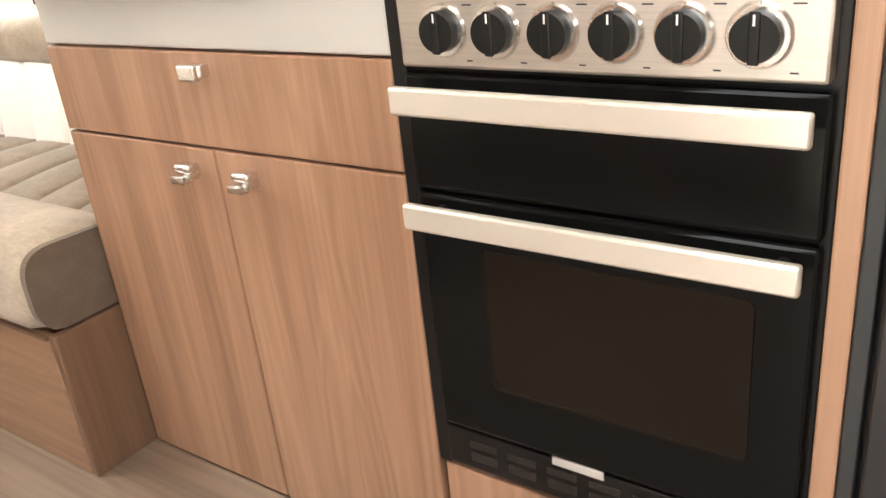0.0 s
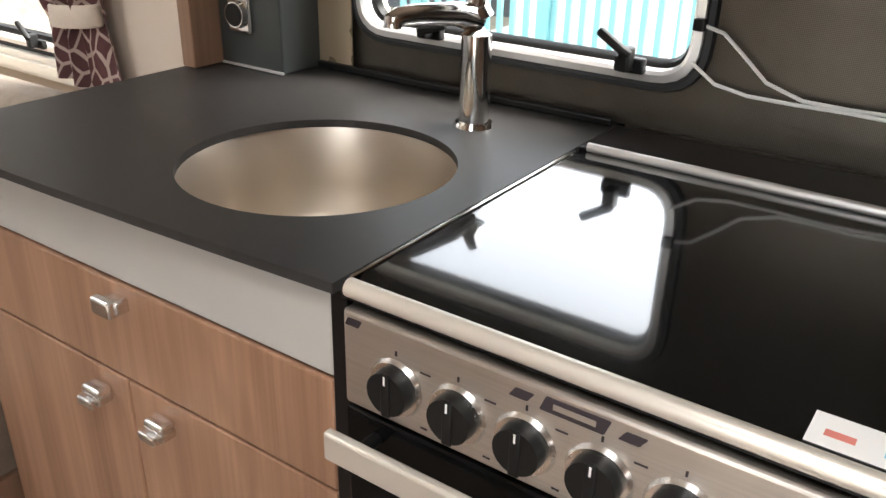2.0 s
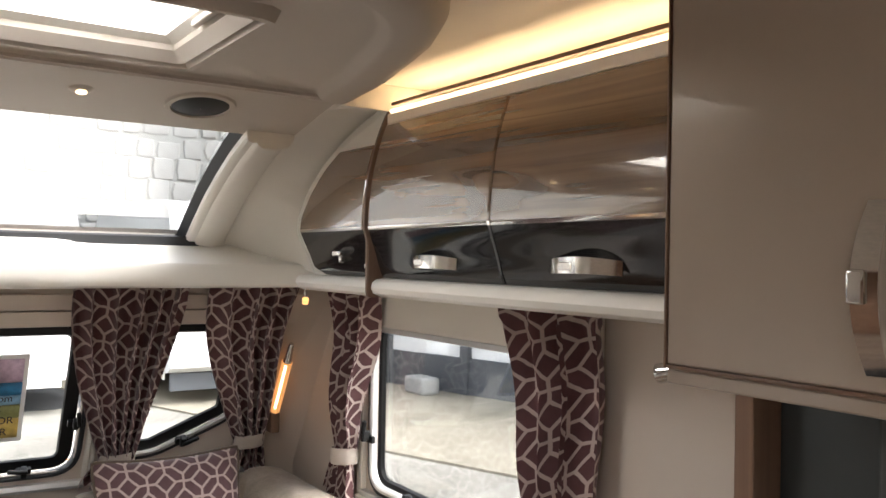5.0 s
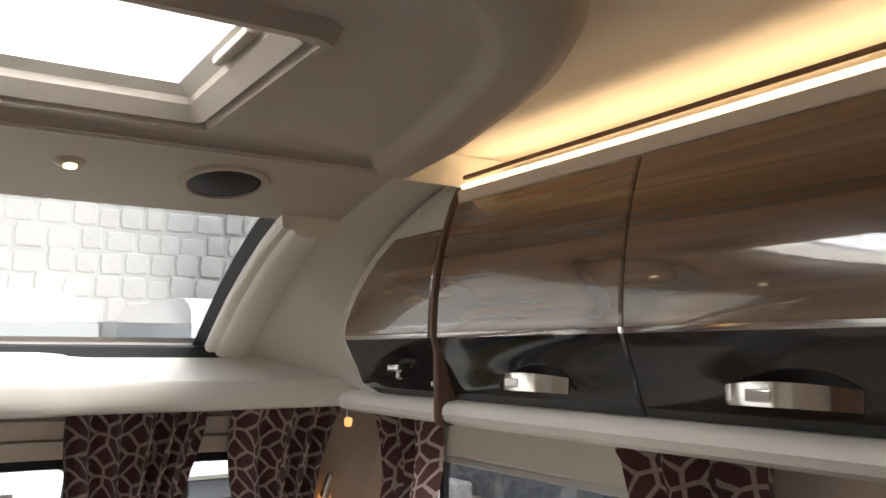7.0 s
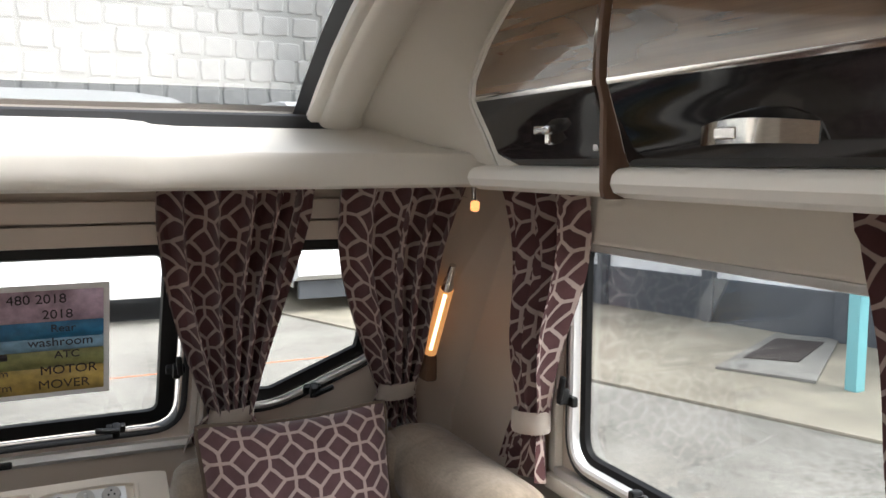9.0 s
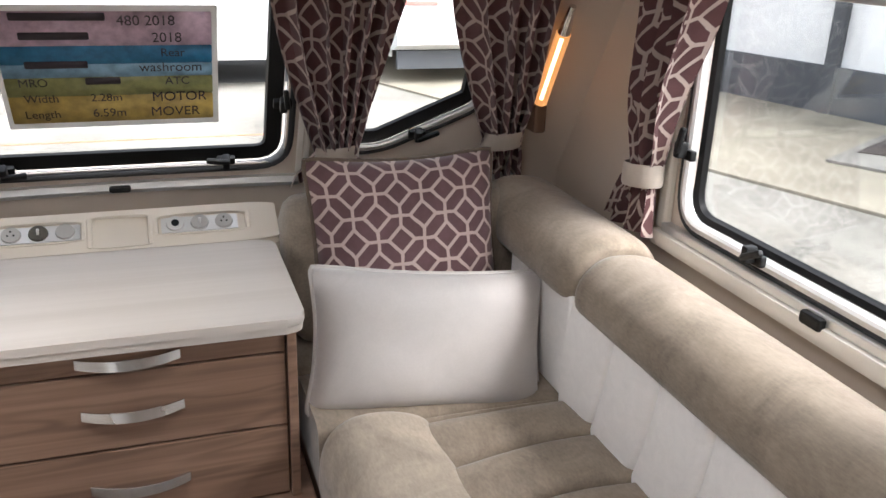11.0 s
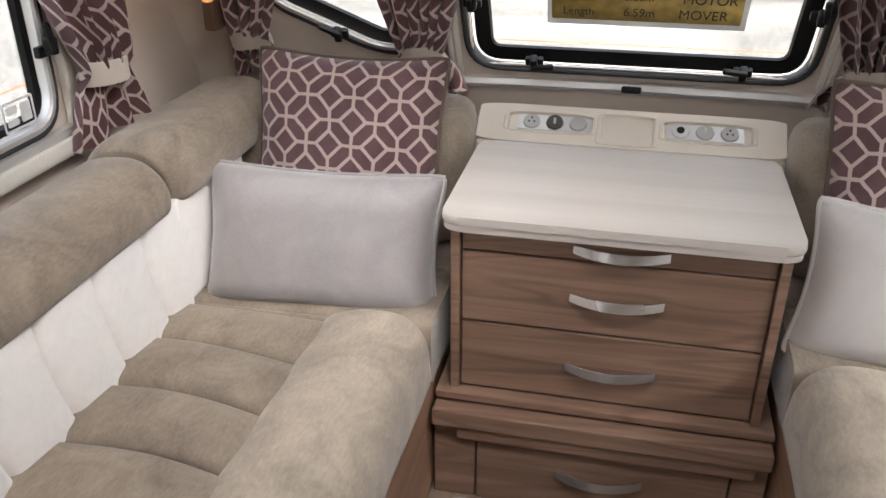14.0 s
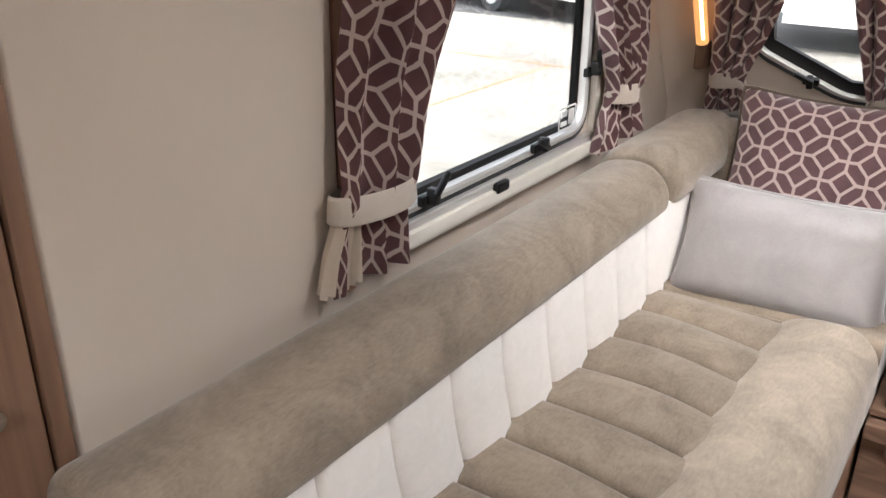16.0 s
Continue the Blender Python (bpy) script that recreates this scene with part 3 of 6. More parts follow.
GLASS_TOP = rect(-0.60, 0.60, -2.865, -2.36)
roof_cuts = [(x, 'v') for x, _ in ROOF[1:-1]]
tagged(part("front_ceiling", sheet(rect(-0.70, 0.70, -2.90, -2.10), [round_poly(GLASS_TOP, 0.03, 4)], f_roof, 0.05, roof_cuts), M_PANEL), "taupe moulded headlining sloping to the front rooflight", "ceiling", kind="structure")
panorama = thing("window_8", (-2.6, 0, 1.65), "wide sloping front rooflight with dark edge band", "window", kind="structure")
bm = bmesh.new()
xs = [-2.35, -2.45, -2.55, -2.65, -2.75, -2.88]
rows = [[(x, y, roof_z(x) + h) for y, h in ((-0.66, 0.03), (0.66, 0.03))] for x in xs]
loft(bm, rows, False)
pane = part("pane", bm, M_TINTPANE, panorama)
pane.visible_shadow = False
for s in (1, -1):
    bm = bmesh.new()
    loft(bm, [[(x, s * y, roof_z(x) + h) for y, h in ((0.562, 0.026), (0.605, 0.026), (0.605, 0.002), (0.580, 0.002))] for x in xs], True, True)
    part("edge_band", bm, M_RUBBER, panorama, "dark rubber edge band")
    bm = bmesh.new()
    xs2 = [-2.335, -2.35, -2.45, -2.55, -2.65, -2.75, -2.80, -2.815]
    loft(bm, [[(x, s * y, roof_z(x) + h - (0.0 if 0 < i < 7 else 0.01)) for y, h in ((0.579, 0.02), (0.581, -0.012), (0.588, -0.018), (0.604, -0.018), (0.608, -0.024), (0.618, -0.029), (0.655, -0.030), (0.682, -0.022), (0.696, -0.004), (0.70, 0.02))] for i, x in enumerate(xs2)], True, True)
    part("side_trim", bm, M_MOULD, panorama, "cream side trim")
bm = bmesh.new()
loft(bm, [[(-2.835, y, 1.485), (-2.835, y, 1.513), (-2.808, y, 1.513), (-2.798, y, 1.508), (-2.80, y, 1.485)] for y in (-0.64, 0.0, 0.64)], True, True)
part("lower_band", bm, M_RUBBER, panorama, "dark rubber lower band")

# out of view; added to stop daylight leaking in above the coves
for s, nm in ((1, "roof_corner_right"), (-1, "roof_corner_left")):
    outer = [(-2.29, 1.864), (-2.60, 1.80), (-2.92, 1.532), (-2.95, 1.56), (-2.62, 1.84), (-2.29, 1.90)]
    tagged(part(nm, ext_y(outer, s * 0.69, s * 1.13), M_CEIL), "unseen outer roof piece over the front corner, added to keep daylight out", "roof", kind="structure")

bm = bmesh.new()
rows = []
for i in range(15):
    x = -2.14 - 0.78 * i / 14
    z = roof_z(x)
    rows.append([(x, -y, zz) for y, zz in bez((0.655, z - 0.002), (0.93, z - 0.03), (0.99, 1.44 - 0.02), 10)])
loft(bm, rows, False)
tagged(part("cove_left", bm, M_MOULD), "cream moulded cove beside the rooflight", "trim", kind="structure")

# dropped ceiling panel with the roof hatch
bm = bmesh.new()


def panel_y(x):
    pts = [(-2.14, 0.73), (-1.92, 0.695), (-1.70, 0.636), (-1.60, 0.606), (-1.53, 0.574), (-1.47, 0.535), (-1.43, 0.490)]
    for (xa, ya), (xb, yb) in zip(pts, pts[1:]):
        if xa <= x <= xb:
            return ya + (yb - ya) * (x - xa) / (xb - xa)
    return pts[0][1] if x < pts[0][0] else pts[-1][1]


edge = [(-2.14 + 0.71 * i / 24, panel_y(-2.14 + 0.71 * i / 24)) for i in range(25)]
edge += [(-1.405, 0.45), (-1.39, 0.40), (-1.38, 0.30), (-1.375, 0.0)]
edge += [(x, -y) for x, y in edge[-2::-1]]
cxp, cyp = -1.795, 0.0


def hatch_point(p, d):
    """Where the line from the hatch's middle towards p meets the hatch's rim, grown by d."""
    dx, dy = p[0] - cxp, p[1] - cyp
    k = min((0.195 + d) / abs(dx) if abs(dx) > 1e-6 else 1e9, (0.335 + d) / abs(dy) if abs(dy) > 1e-6 else 1e9)
    return cxp + dx * k, cyp + dy * k


dense = []
for a, b in zip(edge, edge[1:] + edge[:1]):
    n = max(1, int(math.hypot(b[0] - a[0], b[1] - a[1]) / 0.03))
    dense += [(a[0] + (b[0] - a[0]) * i / n, a[1] + (b[1] - a[1]) * i / n) for i in range(n)]
grow = lambda p, k: (cxp + (p[0] - cxp) * k, cyp + (p[1] - cyp) * k)
rings = [[(*grow(p, 1.045), 1.864) for p in dense], [(*grow(p, 1.04), 1.835) for p in dense], [(*grow(p, 1.015), 1.808) for p in dense], [(*grow(p, 0.985), 1.800) for p in dense],
         [(*grow(p, 0.91), 1.799) for p in dense], [(*grow(p, 0.895), 1.803) for p in dense], [(*grow(p, 0.875), 1.815) for p in dense], [(*grow(p, 0.86), 1.818) for p in dense], [(*hatch_point(p, 0.02), 1.818) for p in dense], [(*hatch_point(p, 0.012), 1.799) for p in dense],
         [(*hatch_point(p, 0.0), 1.799) for p in dense], [(*hatch_point(p, -0.004), 1.806) for p in dense], [(*hatch_point(p, -0.006), 1.862) for p in dense]]
loft(bm, rings, True)
tagged(part("ceiling_panel", bm, M_PANEL), "taupe moulded ceiling panel round the roof hatch", "ceiling panel", kind="structure")
hatch = thing("roof_hatch", (cxp, 0, 1.80), "open-blind roof hatch with a cream frame, bright with daylight", "roof hatch")
f_hatch = lambda x, y, w: Vector((x, y, 1.862 - w))
part("frame", ring_frame(HATCH, [(0.008, 0.05), (0.012, 0.058), (0.034, 0.040), (0.036, -0.02), (0.008, -0.02)], f_hatch, 0.03), M_PANEL, hatch)
part("inner_frame", ring_frame(HATCH, [(0.030, 0.022), (0.034, 0.030), (0.055, 0.020), (0.058, -0.03), (0.030, -0.03)], f_hatch, 0.025), M_MOULD, hatch)
dome = part("pane", fill_poly(inset_poly(HATCH, 0.04), f_hatch, -0.028, -0.034, 0.02), M_DOME, hatch)
dome.visible_shadow = False
part("blind_grip", box((-1.80, 0.283, 1.826), (-1.68, 0.296, 1.838), 0.004), M_PANEL, hatch)
for i in range(20):
    part("vent_hole", cyl((-1.66, -0.26 + 0.027 * i, 1.882), (-1.66, -0.26 + 0.027 * i, 1.886), 0.0022, None, 8), M_BLACKPLASTIC, hatch)

rear_hatch = thing("roof_hatch", (0.09, -0.09, 1.862), "square roof hatch with a cream frame over the kitchen", "roof hatch")
part("frame", ring_frame(REAR_HATCH, [(-0.02, 0.0), (-0.016, 0.014), (0.012, 0.014), (0.016, -0.05), (-0.02, -0.05)], f_up, 0.03), M_MOULD, rear_hatch)
dome2 = part("pane", fill_poly(inset_poly(REAR_HATCH, 0.01), f_up, -0.044, -0.048, 0.02), M_DOME, rear_hatch)
dome2.visible_shadow = False

speaker = thing("ceiling_speaker", (-2.22, 0.434, 1.785), "round black loudspeaker grille set in the headlining", "speaker")
for s_y, sp in ((0.434, speaker),):
    sl = Vector((1, 0, 0.21)).normalized()
    up = Vector((-0.21, 0, 1)).normalized()
    c = Vector((-2.224, s_y, roof_z(-2.224)))
    bm = bmesh.new()
    mk = lambda r, h: [c + sl * r * math.cos(a) + Vector((0, 1, 0)) * r * math.sin(a) - up * h for a in [2 * math.pi * i / 40 for i in range(40)]]
    loft(bm, [mk(0.075, 0.0), mk(0.072, 0.006), mk(0.062, 0.007), mk(0.060, 0.002)], True)
    part("bezel", bm, M_PANEL, sp)
    bm = bmesh.new()
    loft(bm, [mk(0.060, 0.003), mk(0.045, 0.006), mk(0.02, 0.008), mk(0.001, 0.0085)], True)
    part("grille", bm, M_BLACKPLASTIC, sp, "black grille")


def ceiling_spot(x, y, z, normal):
    d = thing("ceiling_downlight", (x, y, z), "small recessed downlight, lit warm", "downlight", "downlights")
    n = Vector(normal).normalized()
    c = Vector((x, y, z))
    part("bezel", cyl(c, c + n * 0.005, 0.024, 0.017), M_PANEL, d)
    part("lamp", cyl(c + n * 0.004, c + n * 0.008, 0.010), M_CORE, d, "lit lamp")
    return d


ceiling_spot(-2.215, 0.195, roof_z(-2.215), (0.2, 0, -1))
ceiling_spot(-2.215, -0.195, roof_z(-2.215), (0.2, 0, -1))

# ---- lockers along the side wall ----
LOCK_PROF = [(1.375, 0.872), (1.42, 0.838), (1.47, 0.820), (1.525, 0.801), (1.545, 0.7995), (1.60, 0.8025), (1.66, 0.811), (1.72, 0.826), (1.77, 0.8435), (1.862, 0.885)]


def lock_y(z):
    """The lockers' front at a height, smoothly through its profile."""
    n = len(LOCK_PROF)
    for i in range(n - 1):
        (za, ya), (zb, yb) = LOCK_PROF[i], LOCK_PROF[i + 1]
        if za <= z <= zb:
            (zp, yp), (zn, yn) = LOCK_PROF[max(i - 1, 0)], LOCK_PROF[min(i + 2, n - 1)]
            h, t = zb - za, (z - za) / (zb - za)
            ma, mb = (yb - yp) / (zb - zp) * h, (yn - ya) / (zn - za) * h
            return (2 * t ** 3 - 3 * t ** 2 + 1) * ya + (t ** 3 - 2 * t ** 2 + t) * ma + (3 * t ** 2 - 2 * t ** 3) * yb + (t ** 3 - t ** 2) * mb
    return LOCK_PROF[0][1] if z < LOCK_PROF[0][0] else LOCK_PROF[-1][1]


def lock_band(z0, z1, xl, xr, proud, depth, n=22, s=1):
    """A curved slab that follows the lockers' front between two heights; xl and xr give its ends at a height."""
    bm = bmesh.new()
    rows = []
    for i in range(n + 1):
        z = z0 + (z1 - z0) * i / n
        y = lock_y(z) - proud
        rows.append([(xl(z), s * (y + depth), z), (xl(z), s * (y + 0.003), z), (xl(z) + 0.003, s * y, z), (xr(z) - 0.003, s * y, z), (xr(z), s * (y + 0.003), z), (xr(z), s * (y + depth), z)])
    loft(bm, rows, True, True)
    return bm


def interp(pts):
    def g(z):
        for (za, xa), (zb, xb) in zip(pts, pts[1:]):
            if za <= z <= zb:
                return xa + (xb - xa) * (z - za) / (zb - za)
        return pts[0][1] if z < pts[0][0] else pts[-1][1]
    return g


const = lambda v: (lambda z: v)
END = interp([(1.415, -2.42), (1.434, -2.478), (1.525, -2.505), (1.56, -2.50), (1.62, -2.455), (1.68, -2.395), (1.722, -2.335)])
CASE = interp([(1.372, -2.515), (1.40, -2.515), (1.434, -2.513), (1.525, -2.540), (1.56, -2.535), (1.62, -2.490), (1.68, -2.430), (1.722, -2.370), (1.765, -2.290), (1.80, -2.200), (1.862, -2.16)])


def bow_handle(parent, c, along, out, half, depth, height, bowdir, label="chrome bow handle", mat=None, lean=1.0):
    """A flat strap that bows away from its front."""
    c, along, out = Vector(c), Vector(along).normalized(), Vector(out).normalized()
    up = along.cross(out).normalized()
    if up.z < 0 and abs(up.z) > 0.3:
        up = -up
    bm = bmesh.new()
    rings = []
    for i in range(17):
        t = -1 + 2 * i / 16
        d = depth * (1 - t * t) + 0.002
        h = height * (0.85 + 0.15 * (1 - t * t))
        p = c + along * half * t + out * d + up * bowdir * (t * t)
        rings.append([p - up * h / 2, p - up * h / 2 + out * 0.003, p + up * h / 2 + out * (0.003 - 0.007 * lean), p + up * h / 2 - out * 0.007 * lean])
    loft(bm, rings, True, True)
    for t in (-0.82, 0.82):
        q = c + along * half * t
        box_into(bm, q - Vector((0.004, 0.004, 0.004)), q + Vector((0.004, 0.004, 0.004)), 0.001)
    return part("handle", bm, mat or M_PULL, parent, label)


def door_locker(xl, xr, label, handle_x=None, group="overhead lockers", catch=False):
    d = thing("overhead_locker", ((xl(1.5) + xr(1.5)) / 2, 0.95, 1.41), label, "locker", group)
    part("door_upper", lock_band(1.532, 1.722 if catch else 1.765, xl, xr, 0.008, 0.02), M_WOOD_GLOSS, d, "glossy wood-grain upper door")
    # chrome strip stands in for the reflection along the door's bevelled edge
    part("glint_strip", lock_band(1.524, 1.532, xl, xr, 0.0095, 0.02, 2), M_CHROME, d, "thin chrome strip standing for the glint on the door's bevel")
    part("door_lower", lock_band(1.416, 1.524, xl, xr, 0.008, 0.02), M_BLACKGLOSS, d, "black gloss lower door")
    if handle_x is not None:
        hy = lock_y(1.455) - 0.008
        bow_handle(d, (handle_x, hy, 1.455), (1, 0, 0), (0, -1, 0), 0.084, 0.022, 0.027, -0.004, mat=M_CHROME, lean=0.15)
        part("grip", box((handle_x - 0.040, hy - 0.0275, 1.446), (handle_x - 0.006, hy - 0.0225, 1.460), 0.002), M_PULL, d, "finger catch on the handle")
    if catch:
        part("catch", box((-2.31, lock_y(1.47) - 0.030, 1.462), (-2.265, lock_y(1.47) - 0.012, 1.476), 0.004), M_CHROME, d, "small chrome catch")
        part("catch_post", box((-2.295, lock_y(1.46) - 0.022, 1.447), (-2.28, lock_y(1.46) - 0.006, 1.466), 0.003), M_CHROME, d, "chrome catch post")
        part("badge", box((-2.195, lock_y(1.44) - 0.010, 1.437), (-2.183, lock_y(1.44) - 0.004, 1.449), 0.002), M_ALU, d, "tiny grey badge")
    return d


locker_case = thing("locker_casing", (-1.9, 1.09, 1.375), "cream moulded casing round the overhead lockers", "locker casing", kind="structure")
part("front_casing", lock_band(1.372, 1.855, CASE, const(-2.150), -0.002, 0.05, 40), M_MOULD, locker_case)
part("carcass", lock_band(1.415, 1.79, const(-2.142), const(-1.16), 0.0, 0.25, 16), M_MOULD, locker_case)


def casing_edge(z):
    """The rim of the casing's face and the way outwards from it, in the face's plane."""
    dz = 0.006
    d = Vector((CASE(z + dz) - CASE(z - dz), 0, 2 * dz)).normalized()
    out = Vector((-d.z, 0, d.x))
    return Vector((CASE(z), lock_y(z) + 0.002, z)), out


bm = bmesh.new()
rows = []
for i in range(45):
    t = i / 44
    z = 1.376 + (1.80 - 1.376) * t
    p, out = casing_edge(z)
    x = -2.86 + (2.86 - 2.16) * t ** 0.9
    g = Vector((x, 0.688 + 0.012 * t, roof_z(x) - 0.002))
    p1, p2, p3 = p + out * 0.014 + Vector((0, 0.003, 0)), p + out * 0.026 + Vector((0, 0.013, 0)), p + out * 0.034 + Vector((0, 0.030, 0))
    c = Vector((p3.x * 0.72 + g.x * 0.28 - 0.02, 0.985 - 0.06 * t, p3.z * 0.72 + g.z * 0.28 + 0.02))
    rows.append([tuple(q) for q in (p, p1, p2)] + bez(tuple(p3), tuple(c), tuple(g), 14))
loft(bm, rows, False)
part("cove", bm, M_MOULD, locker_case, "cream moulded cove between lockers and rooflight")
rail_prof = [(0.818, 1.412), (0.808, 1.404), (0.805, 1.392), (0.811, 1.380), (0.83, 1.372), (1.098, 1.372), (1.098, 1.415), (0.84, 1.415)]
for x0, x1 in ((-2.137, -1.16), (-2.56, -2.149)):
    bm = bmesh.new()
    xs = [x0 + 0.0005, x0 + 0.004, x1 - 0.004, x1 - 0.0005]
    loft(bm, [[(x, y if k else y + (0.005 if y < 0.9 else 0), z) for y, z in rail_prof] for x, k in zip(xs, (0, 1, 1, 0))], True, True)
    part("lower_rail", bm, M_MOULD, locker_case)
part("upper_fascia", box((-2.132, 0.838, 1.768), (-1.16, 0.852, 1.792), 0.003), M_CEIL, locker_case)
part("lamp_shelf", box((-2.132, 0.852, 1.778), (-1.16, 1.0, 1.790), 0.0), M_CEIL, locker_case)
bm = bmesh.new()
rows = []
spine = [(0.806, 1.3705), (0.801, 1.374), (0.7985, 1.384), (0.798, 1.42), (0.797, 1.46)] + [(min(0.797, lock_y(1.50) - 0.011) if i == 0 else lock_y(1.50 + 0.0125 * i) - 0.011, 1.50 + 0.0125 * i) for i in range(24)] + [(lock_y(1.80) - 0.008, 1.803)]
for y, z in spine:
    rows.append([(-2.1505, y + 0.055, z), (-2.1505, y + 0.004, z), (-2.148, y, z), (-2.140, y, z), (-2.1375, y + 0.004, z), (-2.1375, y + 0.055, z)])
loft(bm, rows, True, True)
part("divider", bm, M_WOOD_TRIM, locker_case, "narrow curved dark wood divider")
# added plate, mostly hidden, blocks LED light from reaching the front casing
part("bulkhead", box((-2.152, 0.72, 1.800), (-2.137, 1.09, 1.8615), 0.002), M_MOULD, locker_case, "cream plate added to stop LED light leaving the lamp trough")
door_locker(END, const(-2.156), "small end locker with slanted side, glossy wood over black", None, catch=True)
door_locker(const(-2.129), const(-1.672), "overhead locker with glossy wood-grain door over black band", -1.885)
door_locker(const(-1.668), const(-1.163), "overhead locker with glossy wood-grain door over black band", -1.44)
led = thing("led_strip", (-1.65, 0.86, 1.795), "warm LED strip along the top of the lockers, lit", "light strip")
part("diffuser", box((-2.128, 0.842, 1.794), (-1.165, 0.850, 1.803), 0.002), M_LED_SOFT, led, "glowing diffuser")
part("tape", box((-2.128, 0.885, 1.791), (-1.165, 0.905, 1.796), 0.001), M_LED, led, "glowing tape")
# dark strip draws the shade in the gap over the diffuser
part("gap_strip", box((-2.128, 0.846, 1.812), (-1.165, 0.854, 1.820), 0.001), M_WOOD_TRIM, led, "dark strip standing for the shaded gap above the diffuser")


def corner_lamps(s):
    """A pin spot under the shelf corner and a slanted amber reading lamp on the corner post."""
    p = Vector((-2.77, s * 0.93, 1.335))
    d = thing("corner_spotlight", p, "tiny warm spotlight under the front shelf", "spotlight", "corner spotlights")
    part("stem", cyl(p + Vector((0, 0, 0.0)), p + Vector((0, 0, 0.036)), 0.005, None, 12), M_CHROME, d)
    part("lamp", cyl(p + Vector((0.006, 0, 0.0)), p + Vector((0.014, -s * 0.005, -0.012)), 0.010, 0.009, 16), M_BULB, d, "lit lamp")
    a, b = Vector((-2.967, s * 0.962, 1.124)), Vector((-3.066, s * 0.964, 0.953))
    r = thing("reading_lamp", b + Vector((-0.02, 0, -0.06)), "slim amber reading lamp leaning on the corner, lit", "wall lamp", "reading lamps")
    axis = (b - a).normalized()
    part("trough", tube([a, b], 0.017, 18), M_TUBE, r, "amber trough lit from inside")
    gap = (b - a).length
    toward = Vector((0.86, -s * 0.42, 0.1)).normalized() * 0.0145
    part("tube", tube([a + axis * 0.012 + toward, a + axis * (gap - 0.012) + toward], 0.0062, 12), M_CORE, r, "bright glowing tube")
    part("top_cap", tube([a - axis * 0.07, a], [0.008, 0.015], 14), M_CHROME, r, "chrome cap")
    part("base", box(b + Vector((-0.05, -0.016, -0.075)), b + Vector((0.012, 0.016, -0.002)), 0.008), M_WOOD_TRIM, r, "dark base")


corner_lamps(1)
corner_lamps(-1)

# ---- curtains ----


def curtain(P, top, tie, bot, folds, label, phase=0.0, lining=False, width=None):
    """A gathered curtain held by a tieback. P(s, z, off) gives a place on the wall; top, tie and bot are (s0, s1, z)."""
    mid = P((top[0] + top[1]) / 2, bot[2], 0.03)
    c = thing("curtain", mid, label, "curtain", "patterned curtains")
    bm = bmesh.new()
    uv = bm.loops.layers.uv.new("UVMap")
    nu, nv = 84, 44
    W = width or 2.1 * abs(top[1] - top[0])
    grid, uvs = [], {}
    for j in range(nv + 1):
        t = j / nv
        if t < 0.82:
            k = t / 0.82
            e = k ** 1.5
            s0, s1 = top[0] + (tie[0] - top[0]) * e, top[1] + (tie[1] - top[1]) * e
            z = top[2] + (tie[2] - top[2]) * k
            amp = 0.035 + 0.005 * math.sin(k * 3) - 0.012 * k
        else:
            k = (t - 0.82) / 0.18
            s0, s1 = tie[0] + (bot[0] - tie[0]) * k ** 0.7, tie[1] + (bot[1] - tie[1]) * k ** 0.7
            z = tie[2] + (bot[2] - tie[2]) * k
            amp = 0.013 + 0.013 * k
        row = []
        for i in range(nu + 1):
            u = i / nu
            a = 2 * math.pi * folds * (u + 0.035 * math.sin(5 * u + phase) + 0.02 * math.sin(4 * t + 7 * u)) + phase
            off = 0.062 - 0.022 * t + amp * math.sin(a) + 0.005 * math.sin(2.3 * a + 2 * t) + (0.010 * math.sin(t * 9 + phase) if t < 0.8 else 0)
            if t < 0.05:
                off += 0.008 * math.sin(a * 3)
            wave = 0.013 * math.cos(a) * (1 - 0.3 * t)
            dz = 0.006 * math.sin(a + 1) + 0.010 * math.sin(3 * u + phase) if t > 0.93 else 0
            v = bm.verts.new(P(s0 + (s1 - s0) * u + wave, z + dz, max(0.020, off)))
            uvs[v] = (u * W + phase * 0.03, z + 0.01 * math.sin(a))
            row.append(v)
        grid.append(row)
    for a, b in zip(grid, grid[1:]):
        for i in range(nu):
            f = bm.faces.new((a[i], a[i + 1], b[i + 1], b[i]))
            for lp in f.loops:
                lp[uv].uv = uvs[lp.vert]
    part("cloth", bm, M_LATTICE, c)
    bm = bmesh.new()
    rings = []
    s0, s1 = tie[0], tie[1]
    mids, hw = (s0 + s1) / 2, abs(s1 - s0) / 2 + 0.006
    for dz, g in ((0.024, 0.94), (0.020, 1.0), (-0.018, 1.04), (-0.024, 0.98)):
        rings.append([P(mids + hw * g * math.cos(a), tie[2] + dz + 0.006 * math.cos(a), 0.044 + 0.036 * g * math.sin(a)) for a in [2 * math.pi * i / 28 for i in range(28)]])
    loft(bm, rings, True)
    part("tieback", bm, M_TIE, c, "plain beige tieback")
    if lining:
        bm = bmesh.new()
        rows = []
        lo, hi = min(bot[0], bot[1]), max(bot[0], bot[1])
        for z, g in ((tie[2] - 0.02, 0.5), (tie[2] - 0.07, 0.8), (bot[2] + 0.012, 1.0)):
            rows.append([P(hi - 0.070 + 0.092 * g * i / 30, z, 0.045 + 0.016 * math.sin(i * 1.15)) for i in range(31)])
        loft(bm, rows, False)
        part("lining", bm, M_LINING, c, "cream lining hanging below the tieback")
    return c


